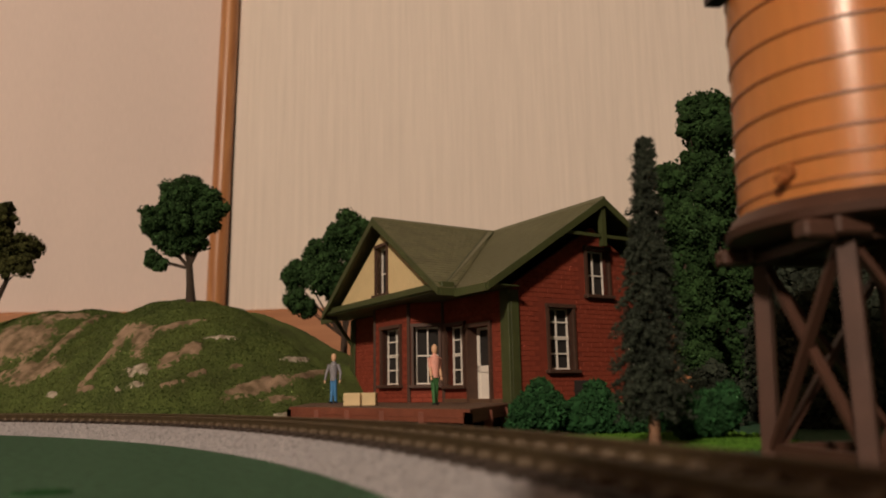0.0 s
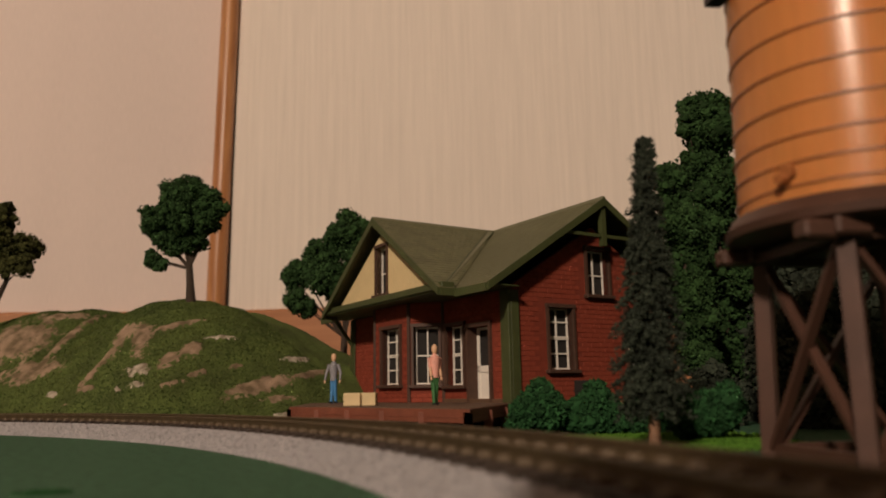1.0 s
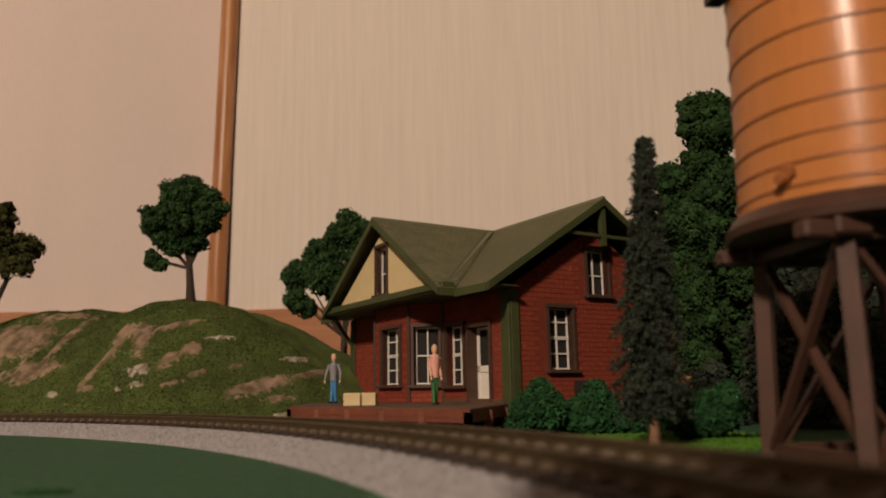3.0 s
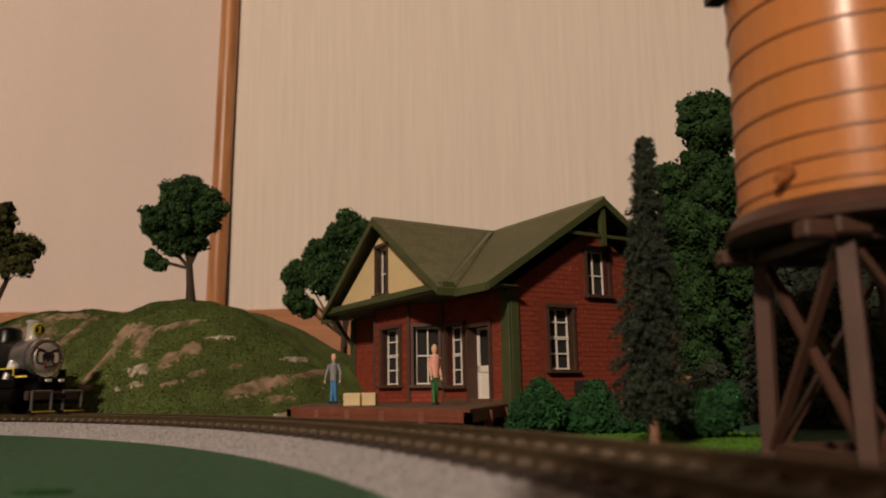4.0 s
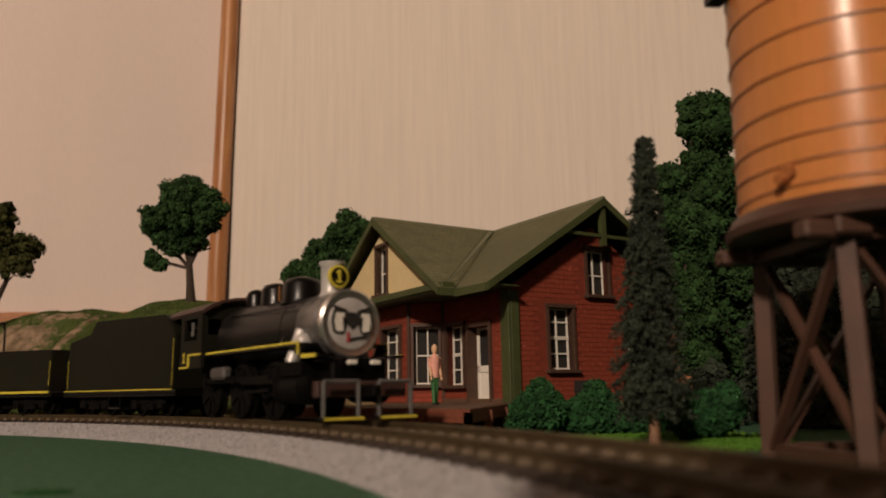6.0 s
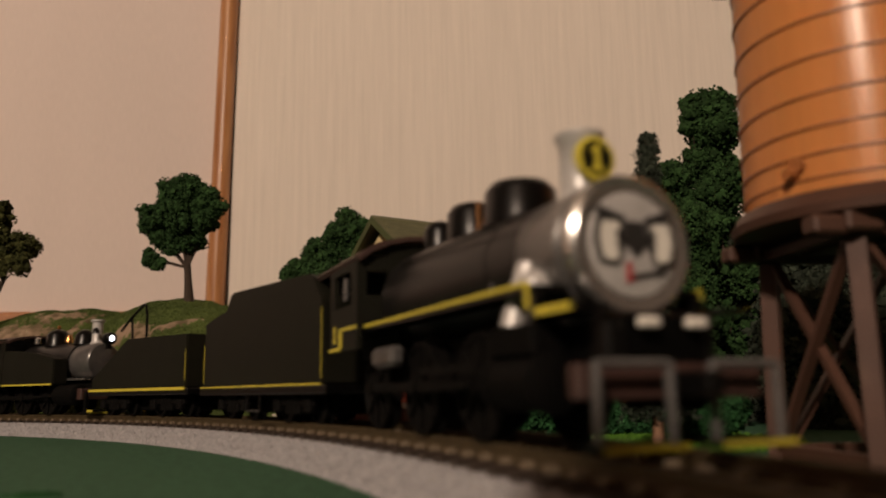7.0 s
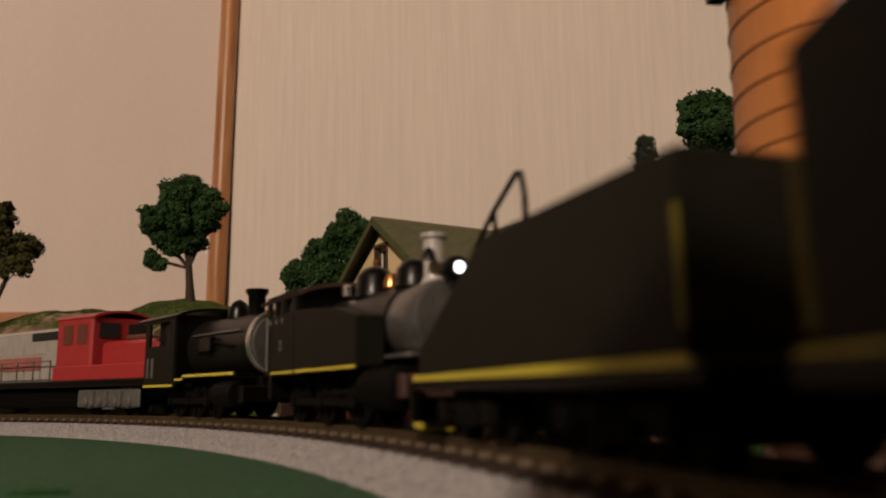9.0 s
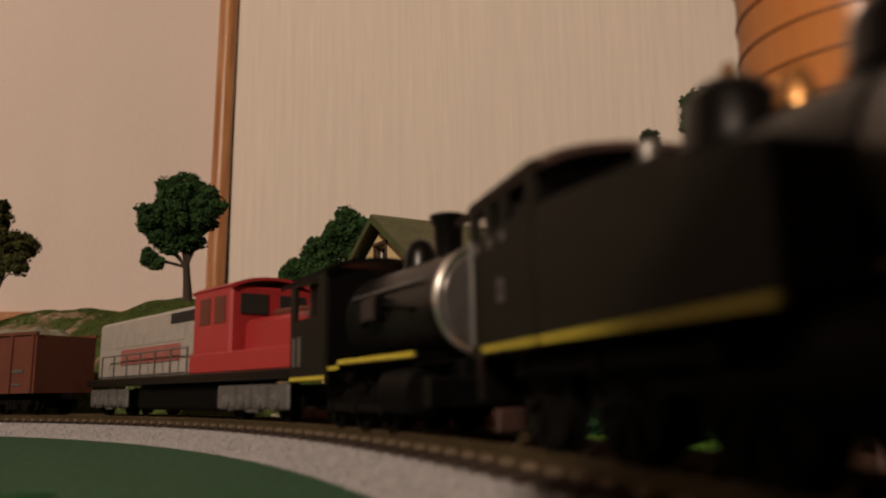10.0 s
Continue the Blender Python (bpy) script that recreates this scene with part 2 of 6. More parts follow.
def phone():
    """A telephone on its long edge at the layout's rim; it shades the nearest track."""
    root = empty("smartphone", at(0, -2.0, 0), "black smartphone standing on its long edge on the felt", "phone")
    b = nb(); box(b, -30, 112, -8.2, 0, 0, 69, bev=1.6); part("case", b, "black", root, "black rounded case")
    b = nb(); box(b, -27, 109, -8.5, -8.1, 3, 66, bev=0.1); part("screen", b, "dark_in", root, "dark glass screen")
    b = nb(); box(b, -7, 7, -0.1, 0.9, 8, 38, bev=0.4); part("lens_plate", b, "black", root)


A0, A1 = -0.62, 3.75


def track():
    root = empty("railway_track", Matrix(), "curved model track on grey plastic ballast roadbed", "track", kind="structure")
    n = 300
    prof = [(-22.0, 0.05), (-21.0, 1.2), (-16.4, 4.6), (-15.6, 5.0), (15.6, 5.0), (16.4, 4.6), (21.0, 1.2), (22, 0.05)]
    vs, fs = [], []
    for i in range(n + 1):
        a = A0 + (A1 - A0) * i / n
        vs += [curve_at(a, R + d, z) for d, z in prof]
    m = len(prof)
    for i in range(n):
        for j in range(m - 1):
            fs.append((i * m + j, (i + 1) * m + j, (i + 1) * m + j + 1, i * m + j + 1))
    sheet("roadbed", vs, fs, "ballast", root, "grey granular ballast roadbed")
    # loose grains along the visible shoulder
    rnd = random.Random(5)
    vs, fs = [], []
    for _ in range(9000):
        a = rnd.uniform(-0.1, 1.15)
        d = rnd.uniform(-22.3, -15.8)
        z = np.interp(d, [-22, -21, -16.4, -15.6], [0, 1.2, 4.6, 5.0])
        c = Vector(curve_at(a, R + d, z))
        s = rnd.uniform(0.14, 0.42)
        k = len(vs)
        q = Euler((rnd.random() * 6, rnd.random() * 6, rnd.random() * 6)).to_matrix()
        vs += [tuple(c + q @ Vector(o) * s) for o in ((1, 0, -.6), (-.6, .9, -.6), (-.6, -.9, -.6), (0, 0, 1))]
        fs += [(k, k + 2, k + 1), (k, k + 1, k + 3), (k + 1, k + 2, k + 3), (k + 2, k, k + 3)]
    tagged(sheet("ballast_grains", vs, fs, "ballast", root), kind="stuff")
    for nm, r0 in (("rail", R - 8.25), ("rail", R + 8.25)):
        prof = [(-1.1, 5.5), (-1.1, 5.9), (-0.35, 6.2), (-0.35, 7.2), (-0.6, 7.4), (-0.6, 7.9), (-0.4, 8.0), (0.4, 8.0), (0.6, 7.9), (0.6, 7.4), (0.35, 7.2), (0.35, 6.2), (1.1, 5.9), (1.1, 5.5)]
        vs, fs = [], []
        for i in range(n + 1):
            a = A0 + (A1 - A0) * i / n
            vs += [curve_at(a, r0 + d, z) for d, z in prof]
        m = len(prof)
        for i in range(n):
            for j in range(m):
                fs.append((i * m + j, i * m + (j + 1) % m, (i + 1) * m + (j + 1) % m, (i + 1) * m + j))
        sheet(nm, vs, fs, "rail", root, "brown weathered rail")
    b = nb()
    box(b, -15, 15, -1.35, 1.35, 4.2, 5.75, bev=0.2)
    for s in (-8.25, 8.25):
        for o in (-1.75, 1.75):
            box(b, s + o - 0.65, s + o + 0.65, -0.75, 0.75, 5.7, 6.5, mi=1)
    first = link("sleeper", b, ("tie", "spike"), root)
    step = 6.6 / R
    k = 0
    a = A0 + 0.01
    while a < min(A1, 1.32):
        ob = first if k == 0 else new("sleeper", first.data)
        ob.parent = root
        x, y, _ = curve_at(a, R)
        ob.matrix_basis = at(x, y, 0, math.degrees(a) + 0.5 * math.sin(k * 7.1))
        a += step
        k += 1
    # sleepers on the far side of the loop, joined
    bm = nb()
    while a < A1:
        x, y, _ = curve_at(a, R)
        box(bm, -15, 15, -1.35, 1.35, 4.2, 5.75, m=Matrix.Translation((x, y, 0)) @ Matrix.Rotation(a, 4, "Z"))
        a += step
    tagged(link("far_sleepers", bm, "tie", root), kind="stuff")


# ---- hill ----
CREST = [(0.872, 0.0), (0.894, 14.0), (0.933, 29.0), (0.98, 44.0), (1.012, 56.0), (1.045, 66.0), (1.09, 71.9), (1.127, 72.3), (1.168, 67.3), (1.196, 63.2), (1.238, 69.8), (1.29, 69.4), (1.321, 66.2), (1.367, 63.6), (1.517, 52.0), (1.917, 40.0), (2.067, 0.0)]
# bare faces on the slope: x, y, height, length, width, pale, lean of the strata
ROCKS = [
    (-252.6, 441.6, 47.0, 44.0, 32.0, 0, 0),
    (-221.4, 439.4, 48.3, 36.1, 5.8, 0, 72),
    (-235.5, 462.5, 63.6, 32.1, 4.6, 0, 4),
    (-161.6, 404.8, 45.6, 20.6, 13.3, 0, -65),
    (-174.4, 408.5, 44.9, 20.1, 10.1, 0, 75),
    (-178.9, 398.0, 33.1, 37.4, 3.9, 0, 62),
    (-146.6, 409.2, 52.4, 27.0, 4.0, 0, 14),
    (-130.1, 386.5, 37.5, 14.6, 7.6, 0, -20),
    (-140.5, 382.0, 31.9, 11.2, 9.4, 0, 20),
    (-154.1, 381.8, 27.6, 13.7, 6.2, 1, 0),
    (-150.9, 373.0, 20.2, 11.5, 3.9, 1, 0),
    (-119.8, 396.3, 44.9, 15.6, 2.6, 1, 0),
    (-94.2, 383.4, 19.1, 34.2, 8.1, 0, 14),
    (-83.9, 382.1, 12.3, 17.3, 4.3, 0, 0),
    (-71.1, 396.0, 24.8, 25.8, 3.2, 0, 10),
    (-227.3, 418.6, 29.1, 41.0, 12.3, 0, 8),
    (-76.1, 379.0, 4.5, 15.3, 3.1, 1, 0),
    (-181.5, 385.5, 18.6, 15.6, 2.8, 0, 0),
    (-123.6, 377.1, 25.3, 8.0, 2.8, 0, 10),
    (-107.9, 385.6, 28.6, 6.9, 2.5, 0, 0),
    (-200.8, 393.1, 16.1, 8.3, 2.5, 1, 0),
    (-133.1, 369.4, 20.5, 12.0, 2.4, 0, 12),
    (-79.5, 400.6, 33.0, 13.1, 2.0, 1, 0),
    (-161.7, 375.9, 18.3, 5.5, 2.1, 1, 0)]


def hill_h(a, r):
    c = float(np.interp(a, [q[0] for q in CREST], [q[1] for q in CREST]))
    t = (r - R - 23.0 - float(np.interp(a, [0.88, 0.99], [80, 0]))) / 92.0
    if t <= 0:
        return 0.0
    if t < 1:
        s = math.sin(min(1, t) * math.pi / 2) ** 0.85
    else:
        s = max(0.0, math.cos(min(1.0, (t - 1) / 1.5) * math.pi / 2))
    n = noise.noise((a * 14, r * 0.03, 0.3)) * 3.5 + noise.noise((a * 45, r * 0.1, 4.3)) * 1.3
    return max(0.0, c * s + n * min(1, t * 3) * min(1, c / 15))


def rocky(a, r):
    """How far inside a bare rock face this place of the hill lies (above 0: rock), and whether it is pale."""
    best, pale_ = -9.0, False
    x, y, z = curve_at(a, r, hill_h(a, r))
    n1 = None
    for cx_, cy_, cz_, w, d, pale, lean in ROCKS:
        u_, v_ = x - cx_, z - cz_
        if abs(u_) > w or abs(v_) > w or abs(y - cy_) > 30:
            continue
        if n1 is None:
            n1 = noise.noise((x * 0.11, z * 0.13, y * 0.05)) * 0.5 + noise.noise((x * 0.4, z * 0.45, 2.2)) * 0.3
        c_, s_ = math.cos(radians(lean)), math.sin(radians(lean))
        u_, v_ = u_ * c_ + v_ * s_, v_ * c_ - u_ * s_
        q = 1 - math.hypot(u_ / (w * 0.5), v_ / (d * 0.5)) + n1
        if q > best:
            best, pale_ = q, pale
    return best, pale_


def hill_mat():
    """Turf that gives way to bare tan or pale plaster rock."""
    m = mat("hill_turf_and_rock", (0.094, 0.130, 0.034), 0.95, scale=60, col2=(0.044, 0.056, 0.019), bump=0.7, fine=900, spec=0.1)
    n, l = m.node_tree.nodes, m.node_tree.links
    b = n["Principled BSDF"]
    turf = b.inputs["Base Color"].links[0].from_socket
    tc = [q for q in n if q.type == "TEX_COORD"][0]

    def tex(scale, detail):
        q = n.new("ShaderNodeTexNoise")
        q.inputs["Scale"].default_value, q.inputs["Detail"].default_value = scale, detail
        l.new(tc.outputs["Object"], q.inputs["Vector"])
        return q.outputs[0]

    def ramp(fac, c0, c1, p0=0.35, p1=0.65):
        q = n.new("ShaderNodeValToRGB")
        q.color_ramp.elements[0].position, q.color_ramp.elements[1].position = p0, p1
        q.color_ramp.elements[0].color, q.color_ramp.elements[1].color = (*c0, 1), (*c1, 1)
        l.new(fac, q.inputs[0])
        return q.outputs[0]

    def mix(fac, a, c):
        q = n.new("ShaderNodeMix")
        q.data_type = "RGBA"
        l.new(fac, q.inputs[0]); l.new(a, q.inputs[6]); l.new(c, q.inputs[7])
        return q.outputs[2]
    att = {}
    for nm in ("bare", "pale"):
        q = n.new("ShaderNodeAttribute")
        q.attribute_name = nm
        att[nm] = q.outputs["Fac"]
    stone = ramp(tex(150, 6), (0.12, 0.09, 0.052), (0.28, 0.20, 0.135), 0.38, 0.62)
    white = ramp(tex(260, 6), (0.16, 0.13, 0.09), (0.44, 0.39, 0.31))
    stone = mix(att["pale"], stone, white)
    # ragged edge: noise added to the depth inside the face
    ad = n.new("ShaderNodeMath"); ad.operation = "MULTIPLY_ADD"
    l.new(tex(420, 5), ad.inputs[0]); ad.inputs[1].default_value = 2.1; ad.inputs[2].default_value = -1.12
    su = n.new("ShaderNodeMath"); su.operation = "ADD"
    l.new(ad.outputs[0], su.inputs[0]); l.new(att["bare"], su.inputs[1])
    mr = n.new("ShaderNodeMapRange")
    mr.inputs[1].default_value, mr.inputs[2].default_value = -0.04, 0.16
    l.new(su.outputs[0], mr.inputs[0])
    l.new(mix(mr.outputs[0], turf, stone), b.inputs["Base Color"])
    return m


def hill():
    na, nr = 560, 170
    a0, a1 = CREST[0][0], CREST[-1][0]
    vs, fs, bare, pale = [], [], [], []
    for i in range(na + 1):
        f = i / na
        a = a0 + (1.42 - a0) * f / 0.85 if f < 0.85 else 1.42 + (a1 - 1.42) * (f - 0.85) / 0.15
        for j in range(nr + 1):
            r = R + 22 + 215 * (j / nr) ** 1.45
            h = hill_h(a, r)
            k, p = rocky(a, r)
            bare.append(max(-1.0, k))
            pale.append(float(p))
            g = min(1.0, h)
            if k > 0:
                h += g * (0.5 + 1.5 * min(k, 0.5) + 1.3 * noise.noise((a * 110, r * 0.12, 5.0)) + 0.7 * abs(noise.noise((a * 300, r * 0.5, 1.0))))
            else:
                h += g * 0.6 * noise.noise((a * 260, r * 0.6, 9.0))
            vs.append(curve_at(a, r, h - 0.3))
    m = nr + 1
    for i in range(na):
        for j in range(nr):
            fs.append((i * m + j, i * m + j + 1, (i + 1) * m + j + 1, (i + 1) * m + j))
    M["hill"] = hill_mat()
    h = sheet("grassy_hill", vs, fs, "hill", smooth=True)
    for nm, vals in (("bare", bare), ("pale", pale)):
        h.data.attributes.new(nm, "FLOAT", "POINT").data.foreach_set("value", vals)
    tagged(h, "grassy model hill with bare tan rock faces behind the track", "hill", kind="structure")
    # tufts of ground foam
    rnd = random.Random(11)
    vs, fs = [], []
    for _ in range(52000):
        a = rnd.uniform(max(a0, 0.62), min(a1, 1.45))
        r = R + 23 + 100 * rnd.random() ** 0.9
        z = hill_h(a, r)
        k = rocky(a, r)[0]
        if z < 0.8 or k > 0.16 or (k > -0.05 and rnd.random() < 0.6):
            continue
        c = Vector(curve_at(a, r, z))
        s = rnd.uniform(0.16, 0.42) if rnd.random() < 0.86 else rnd.uniform(0.45, 0.7)
        k = len(vs)
        q = Euler((rnd.random() * 6, rnd.random() * 6, rnd.random() * 6)).to_matrix()
        vs += [tuple(c + q @ Vector(o) * s) for o in ((1, 0, -.6), (-.6, .9, -.6), (-.6, -.9, -.6), (0, 0, 1))]
        fs += [(k, k + 2, k + 1), (k, k + 1, k + 3), (k + 1, k + 2, k + 3), (k + 2, k, k + 3)]
    M["tuft"] = mat("turf_tufts", (0.108, 0.132, 0.036), 0.95, scale=26, col2=(0.036, 0.062, 0.018), fine=900, island=0.22, spec=0.1)
    t = sheet("hill_grass", vs, fs, "tuft", None)
    tagged(t, "loose green foam tufts on the model hill", "grass", kind="stuff")


# ---- plants ----
ICO = [(0, 0, -1), (.723, -.526, -.447), (-.276, -.851, -.447), (-.894, 0, -.447), (-.276, .851, -.447), (.723, .526, -.447),
       (.276, -.851, .447), (-.723, -.526, .447), (-.723, .526, .447), (.276, .851, .447), (.894, 0, .447), (0, 0, 1)]
ICF = [(0, 2, 1), (1, 5, 0), (0, 3, 2), (0, 4, 3), (0, 5, 4), (1, 10, 5), (2, 6, 1), (3, 7, 2), (4, 8, 3), (5, 9, 4),
       (1, 6, 10), (2, 7, 6), (3, 8, 7), (4, 9, 8), (5, 10, 9), (6, 11, 10), (7, 11, 6), (8, 11, 7), (9, 11, 8), (10, 11, 9)]


def foliage(lobes, seed, clumps, size, flecks, fleck):
    """Foam foliage: clumps on and in the lobes, with fine ragged flecks on their outside."""
    rnd = random.Random(seed)
    vs, fs = [], []
    small = []
    for c, rad in lobes:
        small.append((c, rad * 0.72))
        for _ in range(9):
            v = Vector((rnd.gauss(0, 1), rnd.gauss(0, 1), rnd.gauss(0, 1))).normalized() * rad * rnd.uniform(0.55, 0.85)
            small.append((tuple(Vector(c) + v), rad * rnd.uniform(0.26, 0.48)))
    lobes = small
    tot = sum(l[1] ** 2 for l in lobes)

    def dirn():
        while True:
            v = Vector((rnd.uniform(-1, 1), rnd.uniform(-1, 1), rnd.uniform(-1, 1)))
            if 0.05 < v.length < 1:
                return v.normalized()
    for c, rad in lobes:
        c = Vector(c)
        for _ in range(int(clumps * rad ** 2 / tot) + 4):
            d = dirn()
            p = c + d * rad * (0.55 + 0.5 * rnd.random())
            s = size * rnd.uniform(0.55, 1.25)
            k = len(vs)
            q = Euler((rnd.random() * 6, rnd.random() * 6, rnd.random() * 6)).to_matrix()
            vs += [tuple(p + q @ Vector(o) * s * rnd.uniform(0.6, 1.25)) for o in ICO]
            fs += [tuple(k + i for i in f) for f in ICF]
        for _ in range(int(flecks * rad ** 2 / tot)):
            d = dirn()
            p = c + d * (rad * rnd.uniform(0.85, 1.13) + size * 0.6)
            s = fleck * rnd.uniform(0.5, 1.4)
            k = len(vs)
            q = Euler((rnd.random() * 6, rnd.random() * 6, rnd.random() * 6)).to_matrix()
            vs += [tuple(p + q @ Vector(o) * s) for o in ((1, 0, -.6), (-.6, .9, -.6), (-.6, -.9, -.6), (0, 0, 1))]
            fs += [(k, k + 2, k + 1), (k, k + 1, k + 3), (k + 1, k + 2, k + 3), (k + 2, k, k + 3)]
    return vs, fs


def tree(pos, lobes, trunk, seed, m="leaf", clumps=700, size=3.4, flecks=5000, fleck=1.1, label="", trunk_m="bark"):
    """trunk: points and radii; each lobe gets a limb from the trunk's top part."""
    root = empty("tree", at(*pos), label, "tree")
    bm = nb()
    for (p0, r0), (p1, r1) in zip(trunk, trunk[1:]):
        tube(bm, p0, p1, r0, r1, n=10)
    top, rt = Vector(trunk[-1][0]), trunk[-1][1]
    for c, rad in lobes:
        mid = top.lerp(Vector(c), 0.5) + Vector((0, 0, -rad * 0.15))
        tube(bm, top - Vector((0, 0, rt)), mid, rt * 0.5, rt * 0.3, n=7)
        tube(bm, mid, Vector(c) + Vector((0, 0, rad * 0.3)), rt * 0.3, rt * 0.1, n=6)
    part("trunk", bm, trunk_m, root, smooth=True)
    vs, fs = foliage(lobes, seed, clumps, size, flecks, fleck)
    sheet("crown", vs, fs, m, root)
    return root


def bush(pos, lobes, seed, label, m="bush_leaf"):
    vs, fs = foliage(lobes, seed, 420, 2.0, 3500, 0.75)
    ob = sheet("bush", vs, fs, m)
    ob.matrix_basis = at(*pos)
    return tagged(ob, label, "bush", "bushes beside the depot")


def conifer(pos, height, rad, seed):
    root = empty("conifer", at(*pos), "dark grey-green spruce with bare lower trunk", "tree")
    bm = nb()
    tube(bm, (0, 0, 0), (0.3, 0, 14), 1.5, 1.2, n=10)
    tube(bm, (0.3, 0, 14), (2.2, 0, height - 2), 1.2, 0.3, n=8)
    for i in range(5):
        a = i * 1.3
        tube(bm, (0, 0, 0.8), (3.0 * math.cos(a), 3.0 * math.sin(a), -0.2), 0.8, 0.3, n=6)
    part("trunk", bm, "bare", root, "bare brown trunk", smooth=True)
    rnd = random.Random(seed)
    vs, fs = [], []
    z = 11.0
    while z < height:
        t = (z - 11) / (height - 11)
        rr = rad * float(np.interp(z, [8, 16, 27, 44, 55, 65, 75, 80], [0.62, 0.86, 0.76, 0.62, 0.46, 0.33, 0.22, 0.08])) * rnd.uniform(0.8, 1.2)
        nbm = max(5, int(13 * (1 - t * 0.5)))
        off = rnd.random() * 6
        for i in range(nbm):
            a = off + i * math.tau / nbm + rnd.uniform(-0.2, 0.2)
            ln = rr * rnd.uniform(0.62, 1.12)
            for j in range(11):
                s = (j + 0.6) / 11
                d = ln * s
                c = Vector((d * math.cos(a) + 2.2 * t, d * math.sin(a), z - 3.0 * s * s * (1.2 - t) + 0.8 * math.sin(s * 3)))
                for _ in range(8):
                    p = c + Vector((rnd.gauss(0, 0.6), rnd.gauss(0, 0.6), rnd.gauss(0, 0.5)))
                    sz = rnd.uniform(0.25, 0.72) * (1.15 - 0.4 * s)
                    k = len(vs)
                    q = Euler((rnd.random() * 6, rnd.random() * 6, rnd.random() * 6)).to_matrix()
                    vs += [tuple(p + q @ Vector(o) * sz) for o in ((1.3, 0, -.5), (-.6, .8, -.5), (-.6, -.8, -.5), (0, 0, 1))]
                    fs += [(k, k + 2, k + 1), (k, k + 1, k + 3), (k + 1, k + 2, k + 3), (k + 2, k, k + 3)]
        z += 2.3 + 0.6 * t
    sheet("foliage", vs, fs, "needle", root)
    return root


def plants():
    # tree on the hill's top
    a, r = 1.0793, 556.0
    x, y, _ = curve_at(a, r)
    q = hill_h(a, r)
    tree((x, y, q - 2), [((-5.3, -0.7, 69.8), 9.5), ((-13.6, 1.8, 65.5), 8.8), ((1.3, -3.3, 67.2), 7.3), ((9.0, -1.4, 63.2), 8.0), ((13.9, -1.9, 56.6), 5.8), ((-21.9, -3.5, 49.6), 9.5), ((-7.0, -3.5, 50.6), 12.4), ((6.3, -1.3, 48.9), 9.1), ((-13.6, -0.8, 37.3), 8.8), ((-1.0, 0.3, 36.7), 8.0), ((-23.6, -0.3, 27.4), 4.7), ((-26.2, 0.9, 47.3), 5.5), ((-18.6, -1.0, 24.1), 3.6)],
         [((0, 0, 0), 3.0), ((-1, 0, 12), 2.2), ((-2, 0, 23), 1.9)], 3, clumps=1500, size=2.1, flecks=9000, fleck=0.75,
         label="round dark green model tree on the hilltop")
    a, r = 1.3188, 531.4
    x, y, _ = curve_at(a, r)
    q = hill_h(a, r)
    tree((x, y, q - 2), [((11.5, -0.7, 54.6), 12.2), ((16.7, -3.3, 43.1), 7.7), ((0.0, 0.4, 72.0), 8.4), ((-4.2, -0.9, 58.1), 14.5), ((-14.6, -1.1, 72.0), 15.3), ((2.1, -0.6, 80.0), 3.8), ((6.3, -1.4, 42.4), 5.4)],
         [((-4, 0, 0), 2.4), ((1, 0, 22), 1.9), ((6, 0, 34), 1.3)], 8, m="olive_leaf", clumps=900, size=2.2, flecks=5000, fleck=0.8,
         label="olive green model tree with rounded crown on the hill")
    tree((-63, 462, 0), [((4.1, 0.4, 118.7), 7.6), ((12.8, 1.4, 113.9), 7.6), ((-1.0, -2.0, 111.1), 10.6), ((-14.8, 0.1, 99.0), 10.6), ((-1.0, 5.2, 97.3), 14.4), ((-25.2, 3.6, 87.0), 9.9), ((-11.4, -4.1, 83.5), 12.1), ((-27.9, -2.0, 70.4), 7.6), ((-20.0, -2.2, 65.6), 5.3), ((2.4, -0.7, 80.1), 13.7), ((-32.1, -1.6, 86.3), 3.8), ((12.8, -0.4, 97.3), 10.6)],
         [((0, 0, 0), 3), ((1, 0, 25), 2.4), ((2, 0, 50), 2.0)], 21, clumps=1900, size=2.2, flecks=11000, fleck=0.75, label="dark green leafy model tree behind the depot")
    tree((118, 330, 0), [((2.2, 3.5, 141.6), 8.3), ((10.1, 0.3, 139.7), 7.7), ((-3.5, 2.6, 134.0), 6.1), ((6.4, 2.2, 126.1), 11.6), ((1.0, 1.9, 113.7), 10.5), ((5.9, -3.4, 98.9), 13.3), ((10.9, 4.9, 79.1), 11.6), ((8.9, -5.9, 61.8), 13.3), ((-1.5, -2.2, 84.1), 10.0), ((13.3, -0.7, 44.6), 11.6), ((5.9, 2.8, 32.2), 11.1), ((17.8, -2.7, 22.3), 10.0), ((1.0, 3.1, 52.0), 9.7)],
         [((0, 0, 0), 3), ((1, 0, 12), 2.6), ((2, 0, 30), 2.2)], 31, clumps=2400, size=2.2, flecks=13000, fleck=0.75, label="tall dark green leafy model tree beside the depot")
    tree((101, 305, 0), [((-5.9, -1.3, 100.8), 5.7), ((-3.2, 2.4, 91.7), 8.0), ((-3.6, -2.0, 80.6), 8.6), ((0.5, 3.2, 68.0), 9.7), ((-1.8, -0.1, 54.3), 9.7), ((2.3, 0.8, 40.7), 9.1), ((0.7, 1.8, 27.0), 8.6)],
         [((0, 0, 0), 2.4), ((1, 0, 12), 2.0), ((1, 0, 22), 1.8)], 33, clumps=1500, size=2.0, flecks=8000, fleck=0.7, label="slender dark green model tree beside the depot")
